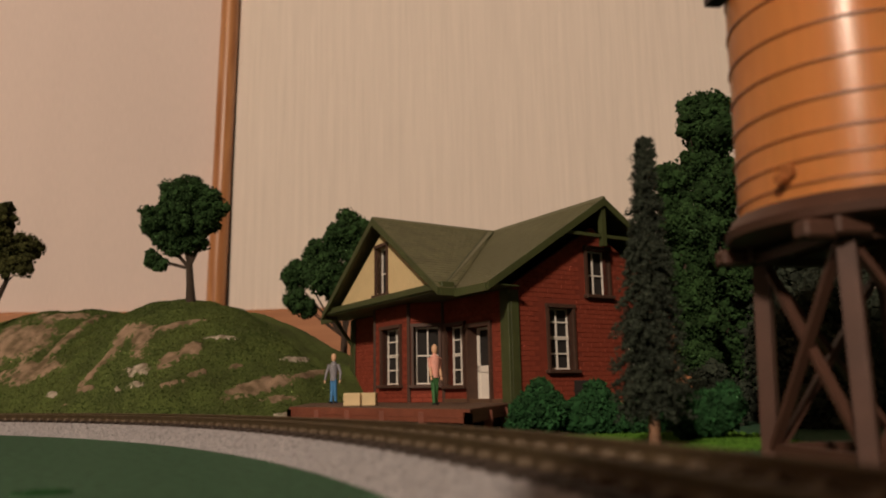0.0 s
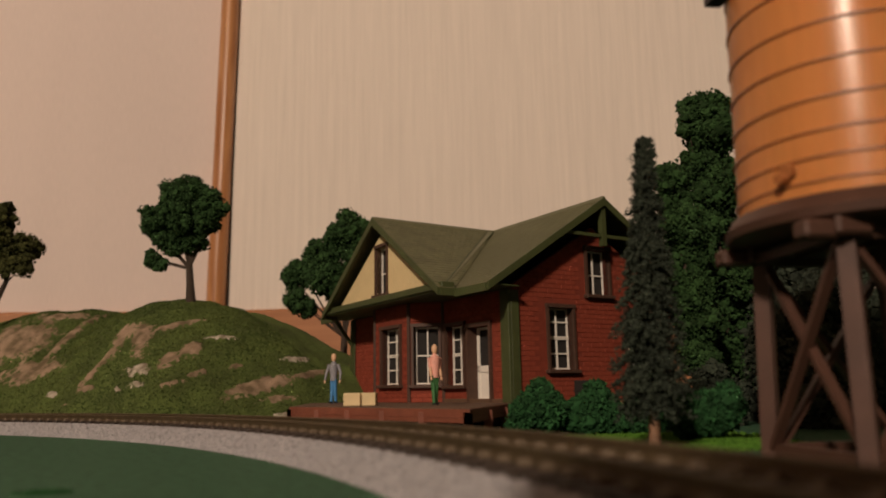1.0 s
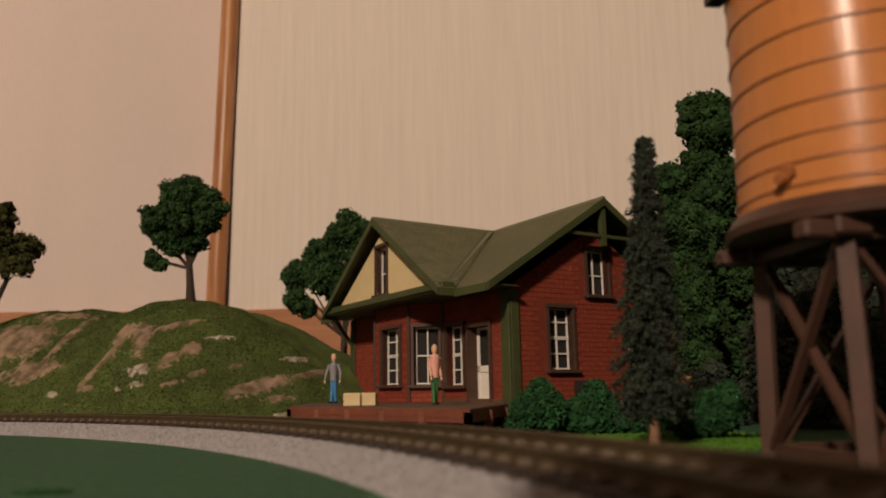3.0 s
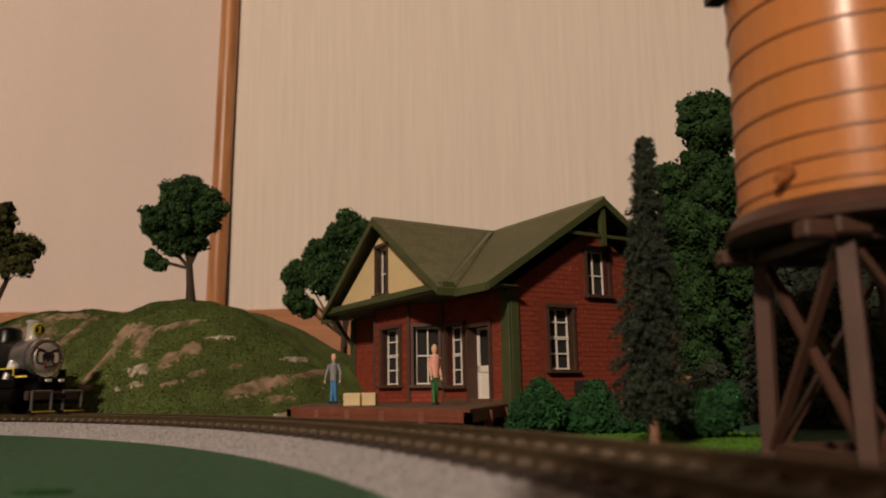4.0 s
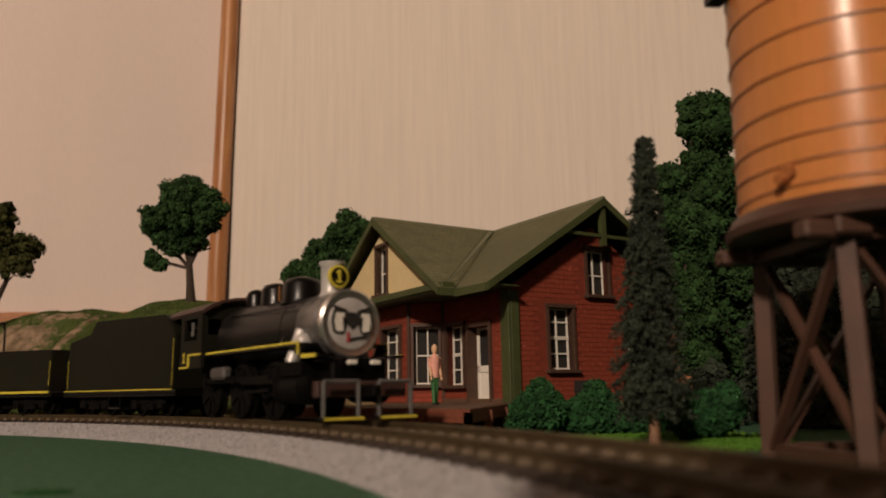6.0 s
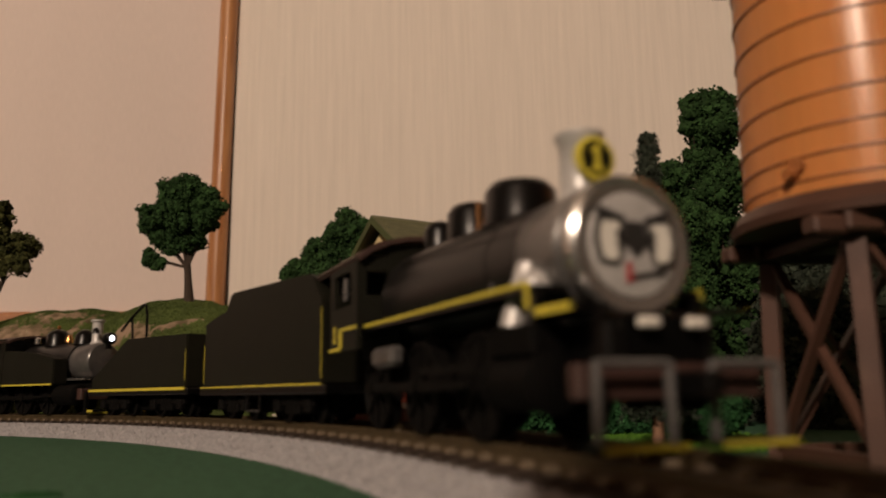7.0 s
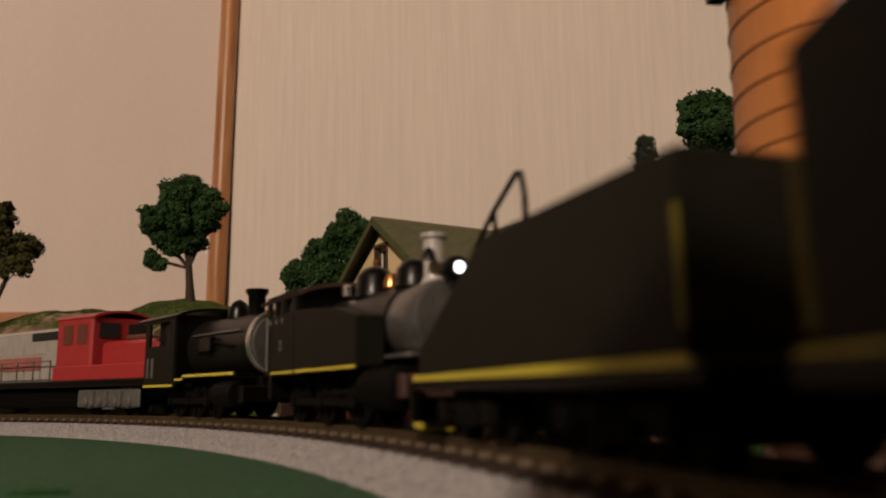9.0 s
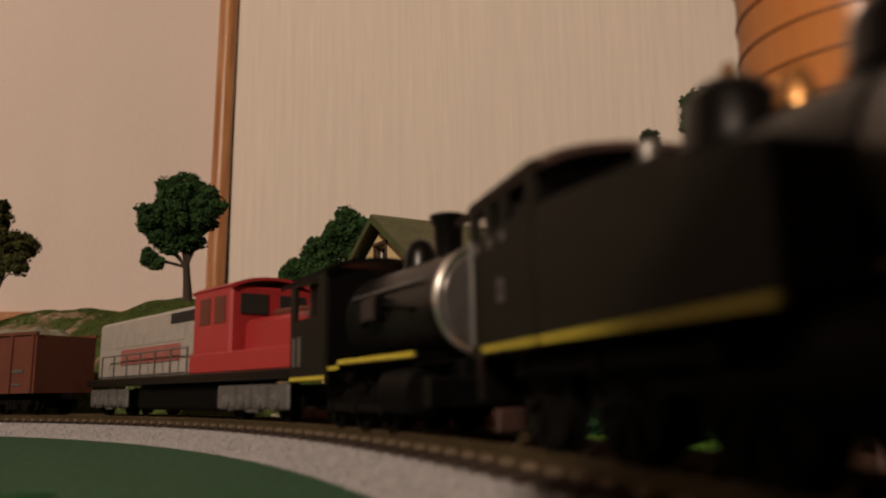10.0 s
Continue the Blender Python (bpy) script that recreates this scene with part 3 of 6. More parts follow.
    # leafy trees in the dark spruce colour: the shade behind the tower is painted
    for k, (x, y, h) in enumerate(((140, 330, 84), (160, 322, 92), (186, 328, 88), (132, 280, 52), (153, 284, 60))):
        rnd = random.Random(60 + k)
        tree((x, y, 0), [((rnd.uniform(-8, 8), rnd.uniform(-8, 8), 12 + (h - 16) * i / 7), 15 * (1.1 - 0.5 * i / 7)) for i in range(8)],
             [((0, 0, 0), 2.4), ((1, 0, 10), 2.0), ((1, 0, 20), 1.6)], 70 + k, m="needle", clumps=1300, size=2.6, flecks=5000, fleck=0.9, label="model tree behind the water tower, shade put into its dark grey-green")
    conifer((51.0, 190, 0), 79.5, 11.4, 5)
    bush((31, 262, 0), [((0, 0, 9), 7), ((5, 0, 6), 6), ((-4, 1, 6), 6), ((1, 0, 13), 5)], 1, "rounded green foam bush at the depot wall")
    bush((49, 262, 0), [((0, 0, 8), 6.5), ((6, 0, 6), 6), ((-5, 0, 6), 5.5), ((2, 0, 12.5), 5), ((9, 0, 4), 4)], 2, "wide green foam bush at the depot wall")
    bush((68, 256, 0), [((0, 0, 6), 6), ((5, 0, 8), 6), ((-5, 0, 5), 5)], 6, "low green foam bush beside the spruce")
    bush((73, 214, 0), [((0, 0, 7), 6), ((4, 0, 9), 5.5), ((-6, 0, 7), 5.5)], 4, "dark green foam bush behind the spruce")
    # added to close the dark gap; the shade there is put into its colour
    bush((101, 296, 0), [((0, 0, 9), 9), ((8, 2, 7), 8), ((-7, 0, 8), 7), ((2, 0, 17), 7)], 9, "foam bush added under the trees, shade put into its dark grey-green", "needle")
    # a patch of bright lawn
    rnd = random.Random(2)
    vs, fs = [], []
    for _ in range(9000):
        u_, v_ = rnd.gauss(0, 1), rnd.gauss(0, 1)
        x, y = 62 + 17 * u_, 218 + 17 * v_
        if math.hypot(x - CX, y - CY) < R + 23 or abs(u_) > 2 or abs(v_) > 2:
            continue
        s = rnd.uniform(0.3, 0.9)
        k = len(vs)
        q = Euler((rnd.random() * 6, rnd.random() * 6, rnd.random() * 6)).to_matrix()
        c = Vector((x, y, 0.25 + 1.5 * max(0, noise.noise((x * .05, y * .05, 0)))))
        vs += [tuple(c + q @ Vector(o) * s) for o in ((1, 0, -.6), (-.6, .9, -.6), (-.6, -.9, -.6), (0, 0, 1))]
        fs += [(k, k + 2, k + 1), (k, k + 1, k + 3), (k + 1, k + 2, k + 3), (k + 2, k, k + 3)]
    tagged(sheet("lawn", vs, fs, "lawn"), "bright green foam lawn beside the depot", "grass", kind="stuff")
    # soft moss scraps on the felt
    vs, fs = [], []
    for _ in range(420):
        x, y = -65.2 + rnd.gauss(0, 1.6), 127.0 + rnd.gauss(0, 0.9)
        s = rnd.uniform(0.2, 0.5)
        k = len(vs)
        vs += [(x + s, y, 0), (x - s, y + s, 0), (x - s, y - s, 0), (x, y, 1.5 * s)]
        fs += [(k, k + 2, k + 1), (k, k + 1, k + 3), (k + 1, k + 2, k + 3), (k + 2, k, k + 3)]
    tagged(sheet("moss", vs, fs, "bush_leaf"), "small scrap of dark green foam on the felt", "moss", kind="stuff")


# ---- depot: x along the front wall (towards its far end), y outwards to the track, z up from the platform ----
HOUSE = Matrix.Translation((26.2 * K, 306.7 * K, (RAIL + 2.0) * K)) @ Matrix(((-0.5299, -0.8480, 0, 0), (0.8480, -0.5299, 0, 0), (0, 0, 1, 0), (0, 0, 0, 1)))
HL, HD = 148.0, 96.0
RIDGE, EAVE = 87.5, 46.3                     # above the platform
SL = (RIDGE - EAVE) / 64.0


def window_unit(parent, m, w, h, style, depth=1.2, inset=3.3):
    """A framed window in its wall: x across, z up from the sill, y outwards."""
    wn = empty("window", m, "", "")
    for key in ("label", "category"):
        if key in wn:
            del wn[key]
    wn.parent = parent
    b = nb()
    f = 1.2
    box(b, -w / 2 - f, -w / 2, -inset - 0.8, depth, 0, h)
    box(b, w / 2, w / 2 + f, -inset - 0.8, depth, 0, h)
    box(b, -w / 2 - f - 0.3, w / 2 + f + 0.3, -0.6, depth + 0.25, h, h + 1.5)
    part("window_frame", b, "frame_brown", wn, "dark brown window frame")
    b = nb(); box(b, -w / 2 - f - 1, w / 2 + f + 1, -0.6, depth + 1.3, -1.5, 0, bev=0.2)
    part("window_sill", b, "frame_brown", wn)
    b = nb(); box(b, -w / 2, w / 2, -inset - 0.7, -inset - 0.2, -0.3, h + 0.3)
    part("pane", b, "dark_in", wn, "dark glazing")
    b = nb()
    t = 0.28
    bars = {"six": ([0], [h * 0.26, h * 0.5, h * 0.53, h * 0.77]), "cross": ([0], [h * 0.5]), "tall": ([0], [h * 0.45])}[style]
    for x in bars[0] + [-w / 2 + 0.5, w / 2 - 0.5]:
        box(b, x - t, x + t, -inset, -inset + 0.7, 0, h)
    for i, z in enumerate(bars[1] + [0.5, h - 0.5]):
        box(b, -w / 2, w / 2, -inset, -inset + 0.74, z - t * 1.1, z + t * 1.1)
    part("sash", b, "white", wn, "white glazing bars")
    return wn


def unit_brick(i):
    me = bpy.data.meshes.new("brick")
    e, d, hh = 0.1, (0.12, 0.17, 0.22, 0.27)[i], 1.81
    vs = [(0, 0, 0), (4.94, 0, 0), (4.94, 0, hh), (0, 0, hh), (e, d, e), (4.94 - e, d, e), (4.94 - e, d, hh - e), (e, d, hh - e)]
    me.from_pydata([(x * K, y * K, z * K) for x, y, z in vs], [], [(7, 6, 5, 4), (0, 4, 5, 1), (1, 5, 6, 2), (2, 6, 7, 3), (3, 7, 4, 0)])
    me.materials.append(M["brick"])
    return me


BRICKS = []


def brickwork(parent, m, length, height, holes, seed, top=None, singles=0):
    """Courses of bricks on a wall face: x along, z up, y outwards."""
    rnd = random.Random(seed)
    vs, fs = [], []
    ch, bl = 2.05, 5.2
    z, row = 0.0, 0
    while z + ch < height:
        x = -bl / 2 * (row % 2)
        lo, hi = (0.0, length) if top is None else top(z + ch)
        while x < length:
            x0, x1 = max(x + 0.13, lo), min(x + bl - 0.13, hi)
            if x1 - x0 > 0.8 and not any(x1 > h[0] and x0 < h[1] and z + ch > h[2] and z < h[3] for h in holes):
                d = rnd.uniform(0.1, 0.27)
                if singles > 0:
                    if not BRICKS:
                        BRICKS.extend(unit_brick(i) for i in range(4))
                    ob = new("brick", BRICKS[rnd.randrange(4)])
                    ob.parent = parent
                    ob.matrix_basis = m @ Matrix.Translation((x0 * K, 0, (z + 0.12) * K)) @ Matrix.Scale((x1 - x0) / 4.94, 4, (1, 0, 0))
                    singles -= 1
                    x += bl
                    continue
                k = len(vs)
                za, zb = z + 0.12, z + ch - 0.12
                e = 0.1
                vs += [(x0, 0, za), (x1, 0, za), (x1, 0, zb), (x0, 0, zb), (x0 + e, d, za + e), (x1 - e, d, za + e), (x1 - e, d, zb - e), (x0 + e, d, zb - e)]
                fs += [(k + 7, k + 6, k + 5, k + 4), (k, k + 4, k + 5, k + 1), (k + 1, k + 5, k + 6, k + 2), (k + 2, k + 6, k + 7, k + 3), (k + 3, k + 7, k + 4, k)]
            x += bl
        z += ch
        row += 1
    ob = sheet("brickwork", vs, fs, "brick", parent)
    ob.matrix_basis = m
    return tagged(ob, kind="stuff")


def roof_plane(parent, p0, ax, up, poly, seed, singles=0):
    """A slope of rows of shingles; poly gives the (start, end) along ax at each height fraction."""
    rnd = random.Random(seed)
    ax, up = Vector(ax).normalized(), Vector(up)
    n_rows = int(up.length / 2.5)
    nrm = ax.cross(up).normalized()
    if nrm.z < 0:
        nrm = -nrm
    vs, fs = [], []

    def quadbox(a, b, c, d, t0, t1):
        k = len(vs)
        for p, t in ((a, 0), (b, 0), (c, 0), (d, 0), (a, t0), (b, t0), (c, t1), (d, t1)):
            vs.append(tuple(p + nrm * t))
        fs.extend([(k + 4, k + 5, k + 6, k + 7), (k, k + 1, k + 5, k + 4), (k + 1, k + 2, k + 6, k + 5), (k + 2, k + 3, k + 7, k + 6), (k + 3, k, k + 4, k + 7), (k, k + 3, k + 2, k + 1)])
    P = Vector(p0)
    tile = None
    for i in range(n_rows):
        f0, f1 = i / n_rows, (i + 1) / n_rows
        s0, e0 = poly(f0)
        s1, e1 = poly(f1)
        s, e = max(s0, s1), min(e0, e1)
        # the board below
        quadbox(P + ax * s0 + up * f0, P + ax * e0 + up * f0, P + ax * e1 + up * f1, P + ax * s1 + up * f1, 0.05, 0.05)
        x = s - (i % 2) * 1.6
        while x < e:
            a, b = max(x + 0.08, s), min(x + 3.12, e)
            if b - a > 0.5:
                j = rnd.uniform(-0.12, 0.12)
                if singles > 0:
                    if tile is None:
                        rh = up.length / n_rows * 1.02
                        tile = bpy.data.meshes.new("shingle")
                        q = [(0, 0, 0), (3.04, 0, 0), (3.04, rh, 0), (0, rh, 0), (0, 0, 0.36), (3.04, 0, 0.36), (3.04, rh, 0.12), (0, rh, 0.12)]
                        tile.from_pydata([(x_ * K, y_ * K, z_ * K) for x_, y_, z_ in q], [], [(4, 5, 6, 7), (0, 1, 5, 4), (1, 2, 6, 5), (2, 3, 7, 6), (3, 0, 4, 7)])
                        tile.materials.append(M["shingle"])
                    ob = new("shingle", tile)
                    ob.parent = parent
                    o = P + ax * a + up * (f0 - 0.004 + j * 0.01)
                    un = up.normalized()
                    cz = ax.cross(un)
                    mt = Matrix(((ax.x, un.x, cz.x, o.x * K), (ax.y, un.y, cz.y, o.y * K), (ax.z, un.z, cz.z, o.z * K), (0, 0, 0, 1)))
                    ob.matrix_basis = mt @ Matrix.Diagonal(((b - a) / 3.04, 1, 1 if cz.dot(nrm) > 0 else -1, 1))
                    singles -= 1
                    x += 3.2
                    continue
                quadbox(P + ax * a + up * (f0 - 0.004 + j * 0.01), P + ax * b + up * (f0 - 0.004 + j * 0.01), P + ax * b + up * f1, P + ax * a + up * f1, 0.36 + 0.1 * j, 0.12)
            x += 3.2
    ob = sheet("roof_slope", vs, fs, "shingle", parent, "olive green shingled roof slope")
    return ob


def depot():
    root = empty("depot_house", HOUSE, "red brick model railway depot with olive green roof", "house")

    def pt(name, b, m, label=""):
        return part(name, b, m, root, label)
    # walls with openings
    CG0, CG1, CGX = 20.0, 130.0, 75.0       # the cross gable and its ridge
    BAYY = 12.0

    def wall(name, length, height, holes, m, roof_pts=None, t=3.0):
        b = nb()
        xs = sorted({0.0, length, *[q for h in holes for q in h[:2]]})
        zs = sorted({0.0, height, *[q for h in holes for q in h[2:]]})
        for x0, x1 in zip(xs, xs[1:]):
            for z0, z1 in zip(zs, zs[1:]):
                cx_, cz_ = (x0 + x1) / 2, (z0 + z1) / 2
                if not any(h[0] < cx_ < h[1] and h[2] < cz_ < h[3] for h in holes):
                    box(b, x0, x1, -t, 0, z0, z1)
        if roof_pts:
            slab(b, roof_pts, -t, "y", 0)
        bmesh.ops.remove_doubles(b, verts=b.verts, dist=0.001)
        ob = pt(name, b, "mortar")
        ob.matrix_basis = m
        return ob
    # front wall: door and window between the corner and the bay, blank part past the bay
    fm = Matrix()
    holes = [(13.4, 28.9, 0.3, 32.0), (33.0, 46.8, 7.4, 33.8)]
    wall("wall", 50, 46, holes, fm)
    brickwork(root, fm, 50, 46, [(11.4, 30.9, 0, 34), (30, 49.5, 5.5, 36)], 3)
    m2 = Matrix.Translation((108 * K, 0, 0))
    wall("wall", 40, 46, [], m2)
    brickwork(root, m2, 40, 46, [], 4)
    # bay: near face, front face, far face
    for (x0, y0), (x1, y1), hs, sd in (((50, 0), (61.5, BAYY), [(2.4, 14.2, 8.0, 34.5)], 5), ((61.5, BAYY), (96, BAYY), [(8.0, 26.5, 8.2, 35.0)], 6), ((96, BAYY), (108, 0), [], 7)):
        ln = math.hypot(x1 - x0, y1 - y0)
        mm = Matrix.Translation((x0 * K, y0 * K, 0)) @ Matrix.Rotation(math.atan2(y1 - y0, x1 - x0), 4, "Z")
        wall("bay_wall", ln, 46, hs, mm, t=2.8)
        brickwork(root, mm, ln, 46, [(h[0] - 2.6, h[1] + 2.6, h[2] - 2, h[3] + 2.2) for h in hs], sd)
        for h in hs:
            window_unit(root, mm @ Matrix.Translation(((h[0] + h[1]) / 2 * K, 0, h[2] * K)), h[1] - h[0], h[3] - h[2], "cross" if sd == 5 else "six")
    window_unit(root, Matrix.Translation((39.9 * K, 0, 7.4 * K)), 13.8, 26.4, "six")
    # door
    d = empty("door", Matrix.Translation((21.1 * K, 0, 0.3 * K)), "", "")
    for key in ("label", "category"):
        if key in d:
            del d[key]
    d.parent = root
    b = nb()
    box(b, -9.2, -7.7, -5.0, 1.2, 0, 33.5); box(b, 7.7, 9.2, -5.0, 1.2, 0, 33.5); box(b, -9.4, 9.4, -0.6, 1.3, 31.7, 33.5)
    part("door_frame", b, "frame_brown", d)
    b = nb()
    box(b, -7.6, 7.6, -4.4, -3.8, 0, 1.6); box(b, -7.6, 7.6, -4.4, -3.8, 12.5, 15.2)
    box(b, -7.6, -6.0, -4.4, -3.8, 1.6, 31.6); box(b, 6.0, 7.6, -4.4, -3.8, 1.6, 31.6); box(b, -6.0, 6.0, -4.4, -3.8, 30.6, 31.6)
    box(b, -6.0, 6.0, -4.7, -4.2, 1.6, 12.5)
    part("door_leaf", b, "white", d, "white half-glazed door")
    b = nb(); box(b, -7.6, 7.6, -5.2, -4.8, 0, 31.7)
    part("pane", b, "dark_in", d, "dark glazing")
    # side wall with its gable
    sm = Matrix(((0, -1, 0, 0), (-1, 0, 0, 0), (0, 0, 1, 0), (0, 0, 0, 1)))
    holes = [(20.6, 33.8, 13.0, 39.2), (43.6, 56.2, 45.6, 66), (66, 79, 13, 39)]

    def gable_span(z):
        k = max(0.0, (z - 46) / SL)
        return k, HD - k
    wall("wall", HD, 46, [h for h in holes if h[3] < 46], sm)
    b = nb()
    zt = RIDGE - 6
    slab(b, [(0, 46), (43.6, 46), (43.6, 46 + 43.6 * SL - 0.8), (0, 46.2)], -3, "y", 0)
    slab(b, [(56.2, 46), (HD, 46), (HD, 46.2), (56.2, 46 + (HD - 56.2) * SL - 0.8)], -3, "y", 0)
    slab(b, [(43.6, 66), (56.2, 66), (56.2, 46 + (HD - 56.2) * SL - 0.8), (48, 46 + 48 * SL - 0.8), (43.6, 46 + 43.6 * SL - 0.8)], -3, "y", 0)
    pt("gable_wall", b, "mortar").matrix_basis = sm
    brickwork(root, sm, HD, 80, [(h[0] - 2.6, h[1] + 2.6, h[2] - 2, h[3] + 2.2) for h in holes], 9, top=gable_span, singles=300)
    for h in holes:
        window_unit(root, sm @ Matrix.Translation(((h[0] + h[1]) / 2 * K, 0, h[2] * K)), h[1] - h[0], h[3] - h[2], "tall" if h[2] > 40 else "six")
    # far walls close the house
    b = nb(); box(b, HL - 3, HL, -HD, -3, 0, 46); slab(b, [(-HD, 46), (0, 46), (-HD / 2, 46 + SL * HD / 2)], 3, "x", HL - 3); pt("wall", b, "mortar")
    b = nb(); box(b, 3, HL - 3, -HD, -HD + 3, 0, 46); pt("wall", b, "mortar")
    b = nb(); box(b, 3, HL - 3, -HD + 3, -3, -0.5, 0.0); pt("floor_slab", b, "dark_in")
    for x, y in ((50.0, 0.4), (61.5, BAYY + 0.2), (96.0, BAYY + 0.2)):
        b = nb(); tube(b, (x, y, 0), (x, y, 45.5), 0.9, n=8); pt("corner_post", b, "frame_brown", "brown bay corner post")
    # olive corner boards
    for x0, x1, y0, y1 in ((-1.2, 4.6, -0.5, 1.0), (-1.2, 0.0, -4.6, -0.5), (HL - 4.6, HL + 1, 0.45, 1.2)):
        b = nb(); box(b, x0, x1, y0, y1, 0, 45.5, bev=0.15); pt("corner_board", b, "trim", "olive green corner board")
    b = nb(); box(b, 0, HL, -0.2, 0.9, 0, 1.6); pt("foundation", b, "deck_top")
    # main roof
    x0, x1 = -8.5, HL + 8
    pe, yr = 16.0, -48.0

    def valley(f):                          # right-hand part of the front slope
        y = pe + (yr - pe) * f
        return 0, min(x1 - x0, (CGX - 55 * (1 - f)) - x0)
    roof_plane(root, (x0, pe, EAVE), (1, 0, 0), (0, yr - pe, RIDGE - EAVE), valley, 1, singles=300)
    roof_plane(root, (x0, pe, EAVE), (1, 0, 0), (0, yr - pe, RIDGE - EAVE), lambda f: ((CGX + 55 * (1 - f)) - x0, x1 - x0), 2)
    roof_plane(root, (x0, -112, EAVE), (1, 0, 0), (0, 64, RIDGE - EAVE), lambda f: (0, x1 - x0), 3)
    # cross gable roof
    gy = 24.0
    for s, sd in ((-1, 4), (1, 5)):
        def span(f):
            return 0, (gy - pe) + 64 * f
        roof_plane(root, (CGX + s * 60, gy, EAVE + 0.6), (0, -1, 0), (-s * 60, 0, RIDGE - EAVE), span, sd)
    # valley flashing, ridge caps
    for s in (-1, 1):
        b = nb()
        lo = EAVE + 1.25
        rise = (RIDGE - EAVE) / 60
        ring = [(CGX + s * (60 - d), y, lo + rise * d) for d, y in ((0, gy - 2.2), (0, pe), (4.6, pe - 0.4), (58.5, yr + 1.8), (58.5, yr + 5.0))]
        lower = [b.verts.new((x, y, z - 0.7)) for x, y, z in ring]
        upper = [b.verts.new(p) for p in ring]
        b.faces.new(lower[::-1]); b.faces.new(upper)
        for i in range(5):
            j = (i + 1) % 5
            b.faces.new((lower[i], lower[j], upper[j], upper[i]))
        bmesh.ops.recalc_face_normals(b, faces=list(b.faces))
        pt("valley_sheet", b, "flashing", "plain olive sheet along the roof valley")
        b = nb(); beam(b, (CGX + s * 55, pe, EAVE + 0.9), (CGX + s * 1, yr + 1, RIDGE + 0.4), 0.9, 0.7); pt("valley_seam", b, "trim")
        b = nb(); beam(b, (CGX + s * 60, gy - 2.2, EAVE + 1.2), (CGX + s * 1.5, yr + 5, lo + rise * 58.5), 0.6, 0.6); pt("valley_seam", b, "trim")
    b = nb(); beam(b, (x0 - 0.5, yr, RIDGE + 0.5), (x1 + 0.5, yr, RIDGE + 0.5), 1.8, 1.4); pt("ridge_cap", b, "flashing")
    b = nb(); beam(b, (CGX, gy + 0.5, RIDGE + 0.5), (CGX, yr, RIDGE + 0.5), 1.8, 1.4); pt("ridge_cap", b, "flashing")
    # barge boards and fascias
    for x in (x0, x1):
        for y in (pe, -112):
            b = nb(); slab(b, [(y, EAVE - 2.7), (y, EAVE + 0.6), (yr, RIDGE + 0.6), (yr, RIDGE - 2.9)], 1.4, "x", x - 0.7); pt("barge_board", b, "trim", "olive green barge board")
    for s in (-1, 1):
        b = nb(); slab(b, [(CGX + s * 60, EAVE - 2.4), (CGX + s * 60, EAVE + 0.8), (CGX, RIDGE + 0.8), (CGX, RIDGE - 3.0)], 1.4, "y", gy - 0.7); pt("barge_board", b, "trim", "olive green barge board")
        b = nb(); box(b, CGX + s * 60 - 0.7, CGX + s * 60 + 0.7, pe, gy - 0.7, EAVE - 2.6, EAVE + 0.4); pt("fascia", b, "trim")
    b = nb(); box(b, x0 + 0.7, CGX - 60.7, pe - 0.7, pe + 0.7, EAVE - 3.0, EAVE + 0.3); pt("fascia", b, "trim")
    b = nb(); box(b, CGX + 60.7, x1 - 0.7, pe - 0.7, pe + 0.7, EAVE - 3.0, EAVE + 0.3); pt("fascia", b, "trim")
    # soffits under the overhangs
    b = nb(); box(b, x0 + 0.7, x1 - 0.7, 0.0, pe - 0.7, EAVE - 0.4, EAVE + 0.0); pt("soffit", b, "trim")
    b = nb(); box(b, CGX - 60, CGX + 60, pe - 0.7, gy - 0.7, EAVE + 0.3, EAVE + 1.2); pt("soffit", b, "trim")
    # cream boarded gable
    GE = EAVE - 1.8
    b = nb()
    gyw = 18.0
    hw = 51.0
    zb, wx0, wx1, wz0, wz1 = GE + 5.2, CGX - 4.0, CGX + 7.0, GE + 6.8, GE + 30.0
    k_ = SL * 1.02
    slab(b, [(CGX - hw, zb), (wx0, zb), (wx0, zb + k_ * (hw - abs(wx0 - CGX)))], -2.6, "y", gyw)
    slab(b, [(wx1, zb), (CGX + hw, zb), (wx1, zb + k_ * (hw - abs(wx1 - CGX)))], -2.6, "y", gyw)
    slab(b, [(wx0, zb), (wx1, zb), (wx1, wz0), (wx0, wz0)], -2.6, "y", gyw)
    slab(b, [(wx0, wz1), (wx1, wz1), (wx1, zb + k_ * (hw - abs(wx1 - CGX))), (CGX, zb + k_ * hw), (wx0, zb + k_ * (hw - abs(wx0 - CGX)))], -2.6, "y", gyw)
    x = CGX - hw + 1
    while x < CGX + hw - 1:
        zt = GE + 5.2 + SL * 1.02 * (hw - abs(x - CGX)) - 0.6
        if zt - GE - 5.4 > 0.6 and not wx0 - 1.4 < x < wx1 + 1.4:
            bb = nb()
            s = -1 if x > CGX else 1
            slab(bb, [(x - 0.98, GE + 5.3), (x + 0.98, GE + 5.3), (x + 0.98, zt + s * 0.6), (x - 0.98, zt - s * 0.6)], 0.34, "y", gyw)
            pt("board", bb, "cream")
        x += 2.2
    pt("gable_boarding", b, "cream", "cream vertical boarding in the gable")
    b = nb(); box(b, CGX - 60, CGX + 60, gyw - 2, gyw + 4.4, GE + 1.2, GE + 5.2, bev=0.3); pt("gable_sill", b, "trim", "olive green skirt roof under the gable")
